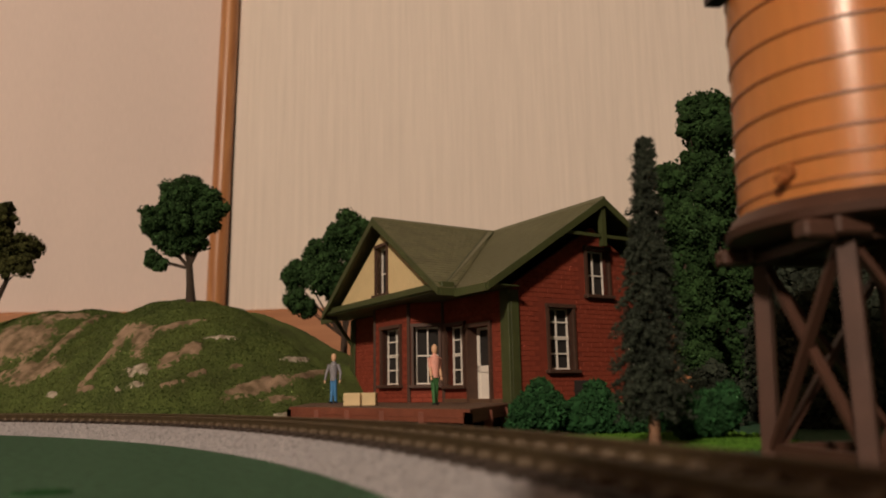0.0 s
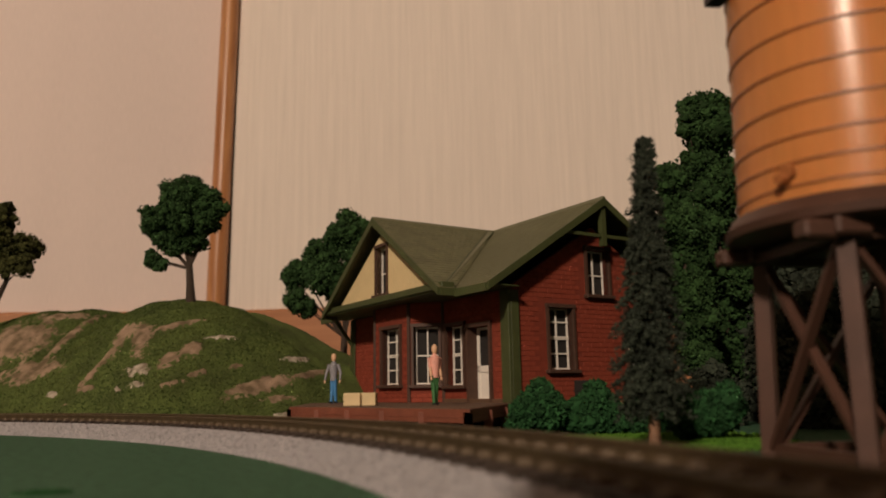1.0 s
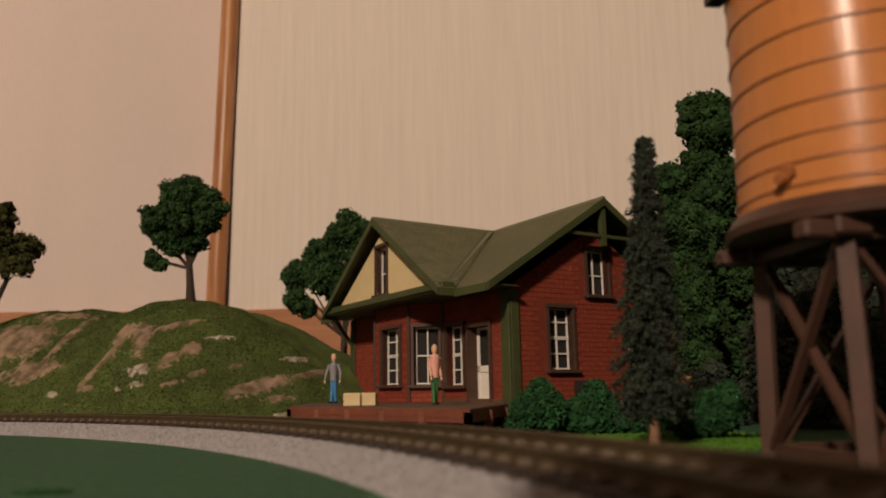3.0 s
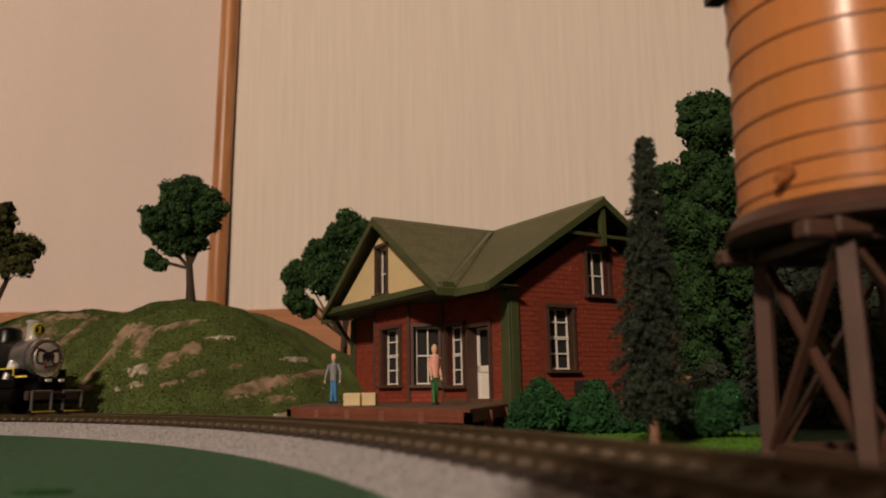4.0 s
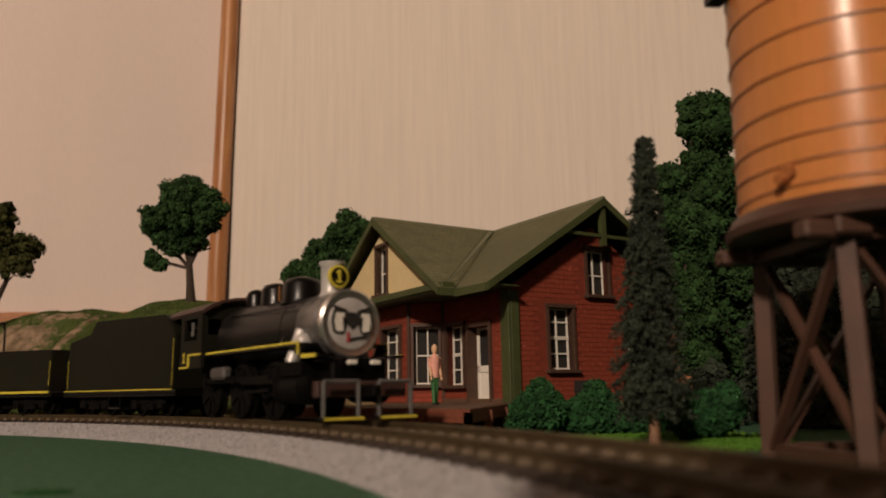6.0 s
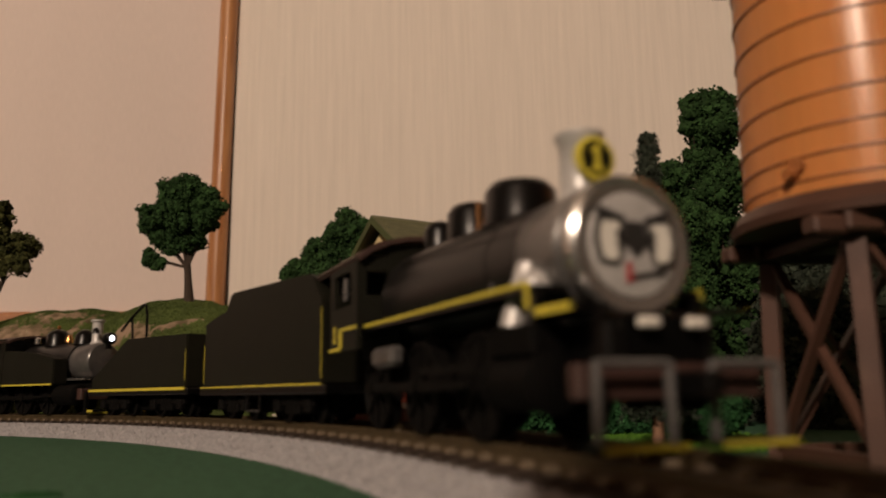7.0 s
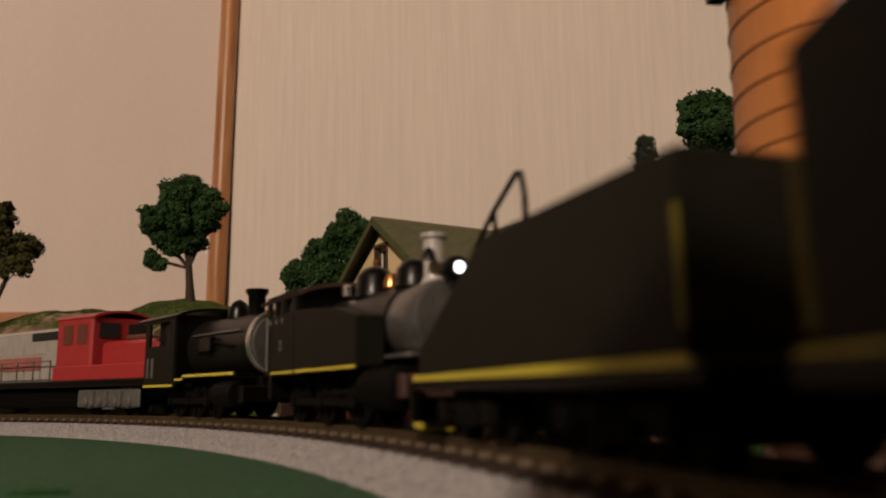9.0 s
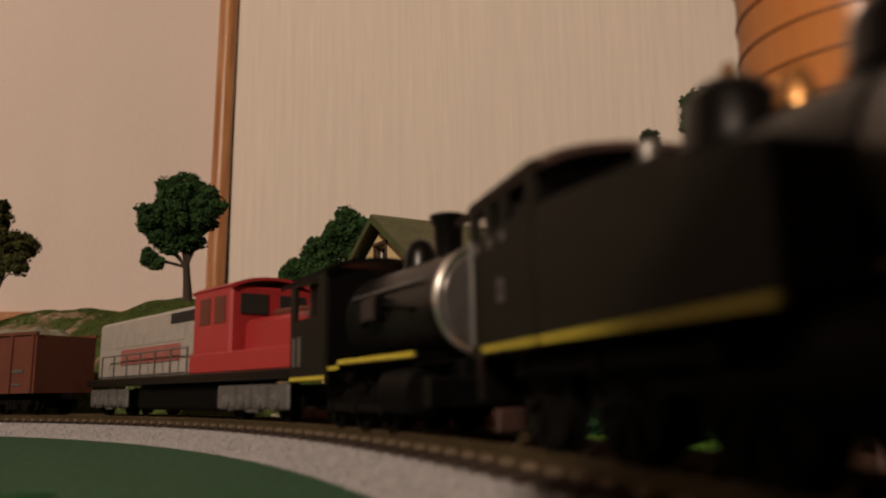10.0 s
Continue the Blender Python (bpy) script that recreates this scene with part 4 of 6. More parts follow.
    w = window_unit(root, Matrix.Translation(((CGX + 1.5) * K, (gyw + 0.3) * K, (GE + 6.8) * K)), 11.0, 23.2, "tall", 0.8)
    # gable truss at the side
    b = nb(); beam(b, (x0 + 1.6, yr, RIDGE - 4), (x0 + 1.6, yr, RIDGE - 21), 2.4); pt("king_post", b, "trim")
    b = nb(); beam(b, (x0 + 1.6, yr + 23, RIDGE - 16.5), (x0 + 1.6, yr - 23, RIDGE - 16.5), 1.4); pt("tie_beam", b, "trim")
    # eave brackets
    for x in (HL - 2,):
        b = nb(); beam(b, (x, 0.6, 30), (x, 12, EAVE - 1), 1.6); beam(b, (x, 0.9, 26), (x, 0.9, EAVE - 1), 1.6); pt("eave_bracket", b, "trim", "olive green eave bracket")


def wall_box():
    b = nb(); box(b, 0, 9, 0, 7, 0, 10.5, bev=0.3)
    for z in (2.5, 6.0):
        box(b, -0.2, 9.2, -0.2, 7.2, z, z + 0.6)
    ob = tagged(link("bin", b, "dark_in"), "dark box against the brick depot wall", "bin")
    ob.matrix_basis = at(58, 318, RAIL, 32)


def platform():
    root = empty("station_platform", at(0, 0, RAIL), "red-brown wooden platform on posts before the depot", "platform")
    # corners: near front, far front, far back, along the house
    pts = [(6.3, 219.8), (-60.7, 302.1), (-69, 395), (-52, 436), (60, 330), (28, 304)]
    b = nb(); slab(b, pts, 0.9, "z", 1.1); part("deck", b, "deck_top", root, "dull brown plank deck")
    for p, q in ((0, 1), (1, 2), (5, 0)):
        a, c = Vector((*pts[p], 0)), Vector((*pts[q], 0))
        d = (c - a).normalized()
        o = Vector((d.y, -d.x, 0)) * 0.6
        for zt, zb, k in ((1.9, -0.6, 0), (-0.7, -2.0, 0.5)):
            bm = nb()
            beam(bm, a + Vector((0, 0, (zt + zb) / 2)) - d * 0.4, c + Vector((0, 0, (zt + zb) / 2)) + d * 0.4, 1.2, zt - zb)
            part("edge_board", bm, "deck", root, "red-brown edge board")
        n = 5 if p == 0 else 3
        for i in range(n + 1):
            w = a.lerp(c, i / n)
            bm = nb(); box(bm, w.x - 1.3, w.x + 1.3, w.y - 1.3, w.y + 1.3, -RAIL, 1.0)
            part("post", bm, "deck", root)
    bm = nb()
    box(bm, -40, 20, 318, 322, -RAIL, 1.0)
    part("joist", bm, "dark_in", root)


def crates():
    for i, (x, y, s) in enumerate(((-35.5, 296, 6.2), (-29.6, 297, 5.6))):
        b = nb()
        box(b, -s / 2, s / 2, -2.4, 2.4, 0, 4.9, bev=0.15)
        for z in (0.3, 1.9, 3.5):
            box(b, -s / 2 - 0.15, s / 2 + 0.15, -2.55, 2.55, z, z + 1.2)
        ob = tagged(link("crate", b, "crate"), "pale wooden crate on the platform", "crate", "crates on the platform")
        ob.matrix_basis = at(x, y, RAIL + 2.0, -8 + 3 * i)


def figure(pos, rz, top, legs, label, h=21.5, arm=1.0):
    """A small painted figure as one plain mesh."""
    b = nb()
    s = h / 21.5
    for k in (-1, 1):
        tube(b, (0.9 * k, k * 0.9, 0), (0.75 * k, 0.2 * k, 5.2), 0.75, 0.95, 10, 1)
        tube(b, (0.75 * k, 0.2 * k, 5.2), (0.7 * k, 0, 10.3), 0.95, 1.25, 10, 1)
        box(b, 0.9 * k - 0.7, 0.9 * k + 0.7, k * 0.9 - 1.8, k * 0.9 + 0.6, 0, 0.8, 3)
        tube(b, (2.5 * k, 0, 16.6), (3.3 * k * arm, -0.2, 13.0), 0.85, 0.7, 10, 0)
        tube(b, (3.3 * k * arm, -0.2, 13.0), (3.5 * k * arm, -1.3, 10.0), 0.7, 0.5, 10, 0 if top == "jacket" else 2)
        lathe(b, (3.5 * k * arm, -1.4, 9.9), (0, -0.2, -1), [(0, 0.3), (0.6, 0.55), (1.3, 0.35)], 8, 2)
    lathe(b, (0, 0, 9.6), (0, 0, 1), [(0, 1.7), (2, 1.75), (5, 2.25), (7, 2.4), (7.8, 1.2), (8.6, 0.75)], 14, 0)
    lathe(b, (0, -0.1, 18.0), (0, 0, 1), [(0, 0.6), (0.5, 1.05), (1.6, 1.35), (2.7, 1.2), (3.4, 0.5)], 12, 2)
    bmesh.ops.scale(b, vec=(s * 0.84, s * 0.84, s), verts=b.verts)
    ob = link("figurine", b, (top, legs, "skin", "dark_in"), smooth=True)
    ob.matrix_basis = at(*pos, rz)
    return tagged(ob, label, "figurine", "figurines on the platform")


def water_tower():
    root = empty("water_tower", at(83.5, 146.5, 0, 7), "orange model water tank on a brown trestle tower", "water tower")
    hw = 14.6
    T = 41.0
    for sx in (-1, 1):
        for sy in (-1, 1):
            b = nb(); beam(b, (sx * (hw + 0.6), sy * (hw + 0.6), 0), (sx * (hw - 0.6), sy * (hw - 0.6), T), 3.1); part("leg", b, "tower", root)
            b = nb(); box(b, sx * hw - 3.4, sx * hw + 3.4, sy * hw - 3.4, sy * hw + 3.4, T - 0.4, T + 3.6, bev=0.6); part("corner_block", b, "tower", root)
            b = nb(); box(b, sx * 19.8 - 3.4, sx * 19.8 + 3.4, sy * hw - 2.2, sy * hw + 2.2, T - 0.8, T + 2.6, bev=0.6); part("beam_end", b, "tower", root)
    for i in range(4):
        mr = Matrix.Rotation(i * math.pi / 2, 4, "Z")
        for s in (-1, 1):
            b = nb(); beam(b, mr @ V(-s * (hw - 0.6), -hw - 0.6 * s, 2.5), mr @ V(s * (hw - 1.6), -hw + 0.4 - 0.6 * s, T - 1), 1.9, 1.2); part("brace", b, "tower", root)
        b = nb(); beam(b, mr @ V(-hw, -hw, 2.4), mr @ V(hw, -hw, 2.4), 1.8, 2.4); part("girt", b, "tower", root)
        b = nb(); beam(b, mr @ V(-hw, -hw - 1.0, T + 0.3), mr @ V(hw, -hw - 1.0, T + 0.3), 2.0, 1.9); part("cap_beam", b, "tower", root)
    for x in (-12, -4, 4, 12):
        b = nb(); box(b, x - 1.3, x + 1.3, -16, 16, T + 1.0, T + 2.9, bev=0.2); part("joist", b, "tower", root)
    b = nb(); lathe(b, (0, 0, T + 2.7), (0, 0, 1), [(0, 24.2), (0.5, 25.6), (2.2, 26.0), (2.6, 25.4), (4.6, 24.3), (5.0, 23.6)], 48); part("deck", b, "tower", root, "dark brown tank deck", smooth=True)
    b = nb(); tube(b, (4, -3, 0), (4, -3, T + 1), 3.0, n=16); part("riser_pipe", b, "tower", root, "", True)
    z0, H = T + 7.7, 58
    n = 36
    for i in range(n):                      # staves
        a = i * math.tau / n
        r0, r1, hw_ = 22.9, 21.4, math.pi / n * 0.985
        q = [(r * math.cos(a + s * hw_), r * math.sin(a + s * hw_), z) for z, r in ((z0, r0), (z0 + H, r1)) for s in (-1, -0.5, 0, 0.5, 1)]
        b = nb()
        v = [b.verts.new(p) for p in q]
        for k in range(4):
            b.faces.new((v[k], v[k + 1], v[k + 6], v[k + 5]))
        bmesh.ops.solidify(b, geom=list(b.faces), thickness=0.35)
        bmesh.ops.recalc_face_normals(b, faces=list(b.faces))
        part("stave", b, "tank", root, smooth=True)
    b = nb()
    lathe(b, (0, 0, z0), (0, 0, 1), [(0, 22.5), (H, 21.0)], 36)
    part("tank", b, "tank", root, "glossy orange tank", smooth=True)
    for d in (2.0, 6.4, 11.3, 17.4, 24.5, 32.0, 40.0, 48.2):
        z = z0 + d
        rr = 22.95 - 1.5 * (z - z0) / H
        b = nb(); lathe(b, (0, 0, z), (0, 0, 1), [(0, rr + 0.05), (0.12, rr + 0.28), (0.6, rr + 0.28), (0.72, rr + 0.05)], 48); part("hoop", b, "band", root, smooth=True)
    b = nb(); tube(b, (-20.6, -8.8, z0 + 3.9), (-23.2, -9.9, z0 + 3.7), 1.3, 1.0, 12); tube(b, (-20.4, -9.4, z0 + 5.1), (-21.8, -10.2, z0 + 5.1), 1.7, 1.4, 10); part("outlet", b, "band", root, "rust-brown outlet boss")
    b = nb(); lathe(b, (0, 0, z0 + H), (0, 0, 1), [(0, 25), (1.2, 25.2), (16, 3), (19, 1)], 36); part("roof", b, "tower", root, "brown conical roof", smooth=True)
    b = nb(); box(b, -24.6, -21.0, 3, 9, z0 + 48.0, z0 + 60); part("pulley_bracket", b, "black", root, "dark bracket at the tank's side")
# ---- train: x forward, y to the left, z up from the rail ----
RUN = {}                                     # thing: its distance along the track at 7 s, behind the curve's zero
SPIN = []                                    # wheelset, radius, throw of the side rod (0: a wheelset)


def vehicle(name, o, label, category):
    root = empty(name, Matrix(), label, category, "cars of the train" if category != "locomotive" else "locomotives of the train")
    RUN[root] = o
    return root


SPOKES = {}


def wheelset(parent, x, r, spokes=True, m="steel"):
    """An axle that carries two wheels, with spokes and cranks on the driven ones."""
    b = nb(); tube(b, (0, -8, 0), (0, 8, 0), 1.0, n=8)
    w = part("wheelset", b, m, parent, smooth=True)
    for s in (-1, 1):
        y = s * 8.0
        b = nb(); lathe(b, (0, y - 1.3 * s, 0), (0, s, 0), [(0, r + 0.7), (0.5, r + 0.7), (0.6, r), (2.4, r), (2.5, r - 0.8), (2.0, r - 1.0)], 24)
        part("wheel", b, m, w, smooth=True)
        if spokes:
            b = nb(); box(b, -0.6, r * 0.45 + 1, y + s * 0.6 - 0.6, y + s * 0.6 + 0.6, -1.1, 1.1); part("crank", b, m, w)
            for i in range(8):
                if r not in SPOKES:
                    b = nb(); beam(b, (0, 0, 0), (r - 0.6, 0, 0), 0.8, 0.8)
                    sp = part("spoke", b, m, w)
                    SPOKES[r] = sp.data
                else:
                    sp = new("spoke", SPOKES[r])
                    sp.parent = w
                sp.matrix_basis = at(0, y + 1.0 * s, 0) @ Matrix.Rotation(i * math.tau / 8, 4, "Y")
    w.matrix_basis = at(x, 0, r)
    SPIN.append((w, x, r, 0.0, 0))
    return w


def side_rod(parent, x0, x1, y, r, throw):
    b = nb(); box(b, x0 - 1.2, x1 + 1.2, -0.4, 0.4, -0.8, 0.8, bev=0.2)
    for x in (x0, (x0 + x1) / 2, x1):
        tube(b, (x, -0.7, 0), (x, 0.7, 0), 1.3, n=10)
    w = part("side_rod", b, "steel", parent, "dull steel coupling rod")
    w.matrix_basis = at(0, y, r)
    SPIN.append((w, 0.0, r, throw, y))


def truck(parent, x, m="steel", wb=9.0, r=4.3):
    for d in (-wb, wb):
        wheelset(parent, x + d, r, False)
    for s in (-1, 1):
        b = nb()
        box(b, x - wb - 2.5, x + wb + 2.5, s * 11.0 - 0.8, s * 11.0 + 0.8, 4.2, 6.2, bev=0.3)
        box(b, x - 4, x + 4, s * 11.3 - 0.8, s * 11.3 + 0.8, 2.2, 4.2, bev=0.3)
        for d in (-wb, wb):
            box(b, x + d - 1.8, x + d + 1.8, s * 11.6 - 1.0, s * 11.6 + 1.0, 2.6, 6.0, bev=0.4)
        for d in (-2.2, 0, 2.2):
            tube(b, (x + d, s * 11.6, 2.4), (x + d, s * 11.6, 6.4), 0.8, n=8)
        part("truck_frame", b, m, parent)


def coupler(parent, x, s):
    b = nb(); box(b, min(x, x + 7 * s), max(x, x + 7 * s), -1.2, 1.2, 6.5, 9.0, bev=0.3); part("coupler", b, "black", parent)


def label_digit(parent, txt, size, m, material, thick=0.15):
    cu = bpy.data.curves.new("digit", "FONT")
    cu.body, cu.size, cu.align_x, cu.align_y = txt, size * K, "CENTER", "CENTER"
    cu.extrude, cu.offset = thick * K, 0.03 * size * K
    ob = bpy.data.objects.new("digit", cu)
    scene.collection.objects.link(ob)
    bpy.context.view_layer.update()
    dg = bpy.context.evaluated_depsgraph_get()
    me = bpy.data.meshes.new_from_object(ob.evaluated_get(dg))
    bpy.data.objects.remove(ob)
    me.materials.clear()
    me.materials.append(M[material])
    o = new("digit", me)
    o.parent = parent
    o.matrix_basis = m
    return o


RIGHT = Matrix(((1, 0, 0, 0), (0, 0, -1, 0), (0, 1, 0, 0), (0, 0, 0, 1)))    # faces the right side, -y
FRONT = Matrix(((0, 0, 1, 0), (1, 0, 0, 0), (0, 1, 0, 0), (0, 0, 0, 1)))     # faces forward, +x


def figure_one(parent, s, m):
    """The numeral 1, with flag and foot."""
    b = nb()
    slab(b, [(x * s, y * s) for x, y in ((-0.95, -1.8), (0.95, -1.8), (0.95, -1.3), (0.4, -1.3), (0.4, 1.8), (-0.1, 1.8), (-0.9, 1.2), (-0.9, 0.7), (-0.35, 0.95), (-0.35, -1.3), (-0.95, -1.3))], 0.15, "z", 0)
    o = part("digit", b, "yellow", parent)
    o.matrix_basis = m
    return o


def vault(bm, x0, x1, hw, z0, z1, t=0.9, n=8, mi=0):
    """A cab roof: an arched sheet."""
    up = [(hw * math.sin(a), z0 + (z1 - z0) * (math.cos(a) - math.cos(1.1)) / (1 - math.cos(1.1))) for a in [(-1.1 + 2.2 * i / n) for i in range(n + 1)]]
    up = [(y / math.sin(1.1), z) for y, z in up]
    slab(bm, up + [(y * 0.96, z - t) for y, z in up[::-1]], x1 - x0, "x", x0, mi)


def switcher():
    """The leading engine with the silver front."""
    L = vehicle("steam_locomotive", 190, "black steam locomotive with silver smokebox and yellow lining", "locomotive")

    def X(o):
        return 190 - o

    def pt(n, b, m, label="", smooth=False):
        return part(n, b, m, L, label, smooth)
    zc = 24.8
    b = nb(); lathe(b, (X(212), 0, zc), (1, 0, 0), [(0, 10.2), (20, 10.0), (51, 8.8)], 28); pt("boiler", b, "grey_black", "", True)
    for o in (170, 180, 190, 200):
        b = nb(); lathe(b, (X(o), 0, zc), (1, 0, 0), [(0, 9.05 + (o - 161) * 0.024), (0.5, 9.05 + (o - 161) * 0.024)], 28); pt("boiler_band", b, "grey_black", "", True)
    b = nb(); lathe(b, (X(161), 0, zc), (1, 0, 0), [(0, 8.7), (0.3, 8.9), (10.0, 8.8), (10.4, 8.2), (11.2, 8.1), (11.6, 8.9), (13.0, 9.0), (13.8, 8.5)], 36); pt("smokebox", b, "smoke_grey", "grey silver painted smokebox", True)
    f = nb(); lathe(f, (X(147.6), 0, zc), (1, 0, 0), [(0, 8.2), (0.8, 8.0), (0.9, 7.3), (0.5, 7.1), (0.6, 6.9), (1.1, 6.6), (1.5, 4.0), (1.6, 0.3)], 36); fr = pt("smokebox_front", f, "silver", "silver smokebox door with painted patches", True)
    b = nb(); lathe(b, (X(148.4), 0, zc), (1, 0, 0), [(0, 8.6), (0.2, 9.1), (1.4, 9.1), (1.9, 8.5), (1.7, 7.9)], 40); part("rim", b, "chrome", fr, "bright silver rim", True)
    # painted patches on the door: two pale patches, dark bars and a dark middle
    xf = X(147.6) + 1.65
    b = nb()
    for s in (-1, 1):
        slab(b, [(s * 2.2, zc + 2.9), (s * 5.3, zc + 3.0), (s * 5.8, zc + 0.4), (s * 5.2, zc - 2.2), (s * 3.0, zc - 2.6), (s * 2.2, zc - 1.0)], 0.5, "x", xf - 0.45)
    part("pale_patch", b, "white", fr)
    b = nb()
    for s in (-1, 1):                       # dark outlines round the pale patches
        q = [(s * 2.2, zc + 2.9), (s * 5.3, zc + 3.0), (s * 5.8, zc + 0.4), (s * 5.2, zc - 2.2), (s * 3.0, zc - 2.6), (s * 2.2, zc - 1.0)]
        for p0, p1 in zip(q, q[1:] + q[:1]):
            beam(b, (xf - 0.1, *p0), (xf - 0.1, *p1), 0.5, 0.5)
    for s in (-1, 1):
        slab(b, [(s * 1.6, zc + 3.4), (s * 5.6, zc + 4.6), (s * 5.7, zc + 3.7), (s * 1.8, zc + 2.5)], 0.3, "x", xf - 0.2)
        slab(b, [(s * 2.0, zc + 1.7), (s * 3.0, zc + 1.5), (s * 2.8, zc - 1.2), (s * 2.0, zc - 0.6)], 0.3, "x", xf - 0.15)
    slab(b, [(-1.5, zc + 2.8), (1.5, zc + 2.8), (1.9, zc), (0, zc - 1.8), (-1.9, zc)], 0.3, "x", xf - 0.2)
    slab(b, [(-1.0, zc - 3.9), (4.3, zc - 3.0), (4.5, zc - 3.5), (-0.9, zc - 4.6)], 0.3, "x", xf - 0.3)
    part("dark_patch", b, "dark_in", fr)
    b = nb(); box(b, xf - 0.5, xf + 0.02, -1.6, -0.8, zc - 4.8, zc - 2.4); part("red_mark", b, "red", fr)
    # chimney with its number plate
    b = nb(); lathe(b, (X(157), 0, zc + 8.2), (0, 0, 1), [(-0.6, 4.3), (0.3, 3.3), (1.4, 2.9), (8.0, 3.0), (8.6, 3.5), (9.3, 3.5), (9.3, 2.6), (7.5, 2.4)], 24); st = pt("chimney", b, "silver", "silver chimney with dark rim", True)
    b = nb(); lathe(b, (X(157) + 3.0, 0, zc + 13.2), (1, 0, 0), [(0, 3.1), (0.8, 3.1), (0.9, 2.7)], 24); pl = part("number_plate", b, "yellow", st, "round yellow and black number plate", True)
    b = nb(); lathe(b, (X(157) + 3.85, 0, zc + 13.2), (1, 0, 0), [(0, 2.45), (0.12, 2.4)], 24); part("plate_field", b, "black", st)
    figure_one(st, 1.0, Matrix.Translation(((X(157) + 3.98) * K, 0, (zc + 13.2) * K)) @ FRONT)
    # domes, bell, safety valves
    for o, r, h in ((174, 5.9, 7.8), (191, 4.9, 8.0), (206, 3.4, 7.7)):
        b = nb(); lathe(b, (X(o), 0, zc + 7.6), (0, 0, 1), [(0, r * 1.1), (1.5, r), (h - 2.0, r * 0.97), (h - 0.6, r * 0.78), (h + 0.2, r * 0.3)], 24); pt("dome", b, "black", "", True)
    b = nb(); lathe(b, (X(184), 0, zc + 10), (0, 0, 1), [(0, 2.1), (1.2, 1.6), (2.8, 1.2), (3.4, 0.4)], 14); beam(b, (X(184), -2.4, zc + 9), (X(184), -2.4, zc + 14), 0.6); beam(b, (X(184), 2.4, zc + 9), (X(184), 2.4, zc + 14), 0.6); pt("bell", b, "brass", "small brass bell", True)
    for s in (-1, 1):
        b = nb(); wire(b, [(X(205), s * 8.6, zc + 6.4), (X(163), s * 8.2, zc + 5.6)], 0.3); pt("handrail", b, "grey_black")
        # running board with yellow edge
        b = nb(); box(b, X(226), X(150), min(s * 7.5, s * 13.2), max(s * 7.5, s * 13.2), 19.0, 19.8); rb = pt("running_board", b, "black")
        b = nb(); box(b, X(224), X(150), min(s * 13.2, s * 13.5), max(s * 13.2, s * 13.5), 19.6, 20.15)
        box(b, X(150.6), X(149.9), min(s * 13.2, s * 13.5), max(s * 13.2, s * 13.5), 16.8, 19.6)
        box(b, X(224.5), X(223.3), min(s * 15.0, s * 15.3), max(s * 15.0, s * 15.3), 16.2, 19.9); part("lining", b, "yellow", rb, "yellow lining")
        b = nb(); box(b, X(150), X(141), min(s * 8.0, s * 12.6), max(s * 8.0, s * 12.6), 15.8, 16.6); sp = pt("front_step", b, "black")
        b = nb(); box(b, X(149.5), X(142), min(s * 12.6, s * 12.9), max(s * 12.6, s * 12.9), 15.9, 16.8); part("lining", b, "yellow", sp)
        b = nb(); beam(b, (X(150.2), s * 12.0, 19.2), (X(155), s * 11.0, 9.5), 1.2, 3.2); pt("stay", b, "black")
        b = nb(); lathe(b, (X(162), s * 10.6, 8.0), (1, 0, 0), [(0, 3.4), (0.2, 3.8), (1.2, 3.8), (1.3, 3.5), (11.4, 3.5), (11.5, 3.8), (12.5, 3.8), (12.7, 3.3), (13.2, 1.2)], 24); pt("cylinder", b, "matt_black", "", True)
        b = nb(); box(b, X(161), X(150), s * 10.4 - 2.6, s * 10.4 + 2.6, 11.2, 15.2, bev=0.5); pt("steam_chest", b, "matt_black")
        b = nb(); tube(b, (X(158), s * 8.4, 23.5), (X(158), s * 11.3, 15), 1.6, n=12); lathe(b, (X(156), s * 8.6, 20.4), (0.6, s, 0.1), [(0, 2.4), (1.2, 2.2), (2.2, 1.4), (2.6, 0.4)], 16); pt("steam_pipe", b, "silver", "silver steam pipe elbow", True)
        b = nb(); box(b, X(209), X(198), s * 12 - 1.6, s * 12 + 1.6, 11.6, 15.4, bev=0.9); pt("air_tank", b, "smoke_grey", "dull silver air reservoir")
        b = nb(); beam(b, (X(168), s * 12.6, 8.2), (X(184), s * 12.6, 7.6), 0.9); pt("piston_rod", b, "steel")
        b = nb(); box(b, X(186), X(165), s * 12.6 - 0.5, s * 12.6 + 0.5, 9.8, 11.0); pt("slide_bar", b, "steel")
        side_rod(L, X(218), X(172), s * 11.4, 8.0, 3.4)
        b = nb(); tube(b, (X(168), s * 4.2, 33.0), (X(168), s * 9.4, 20), 0.5, n=6); pt("pipe", b, "black")
    for o in (172, 195, 218):
        wheelset(L, X(o), 8.0)
    b = nb(); box(b, X(232), X(142), -6.0, 6.0, 7, 16, bev=0.5); pt("chassis", b, "matt_black")
    b = nb(); box(b, X(228), X(206), -9, 9, 14, 21); pt("firebox", b, "matt_black")
    # cab
    b = nb()
    for s in (-1, 1):
        y0, y1 = sorted((s * 14.0, s * 15.0))
        box(b, X(232), X(229), y0, y1, 15.6, 33.5); box(b, X(229), X(217), y0, y1, 15.6, 24.5); box(b, X(217), X(213), y0, y1, 15.6, 33.5); box(b, X(229), X(217), y0, y1, 31.5, 33.5)
    bmesh.ops.remove_doubles(b, verts=b.verts, dist=0.001)
    cb = pt("cab", b, "brownblack", "dull black cab")
    b = nb()
    for s in (-1, 1):
        z0_, z1_ = sorted((s * 8.5, s * 14.0))
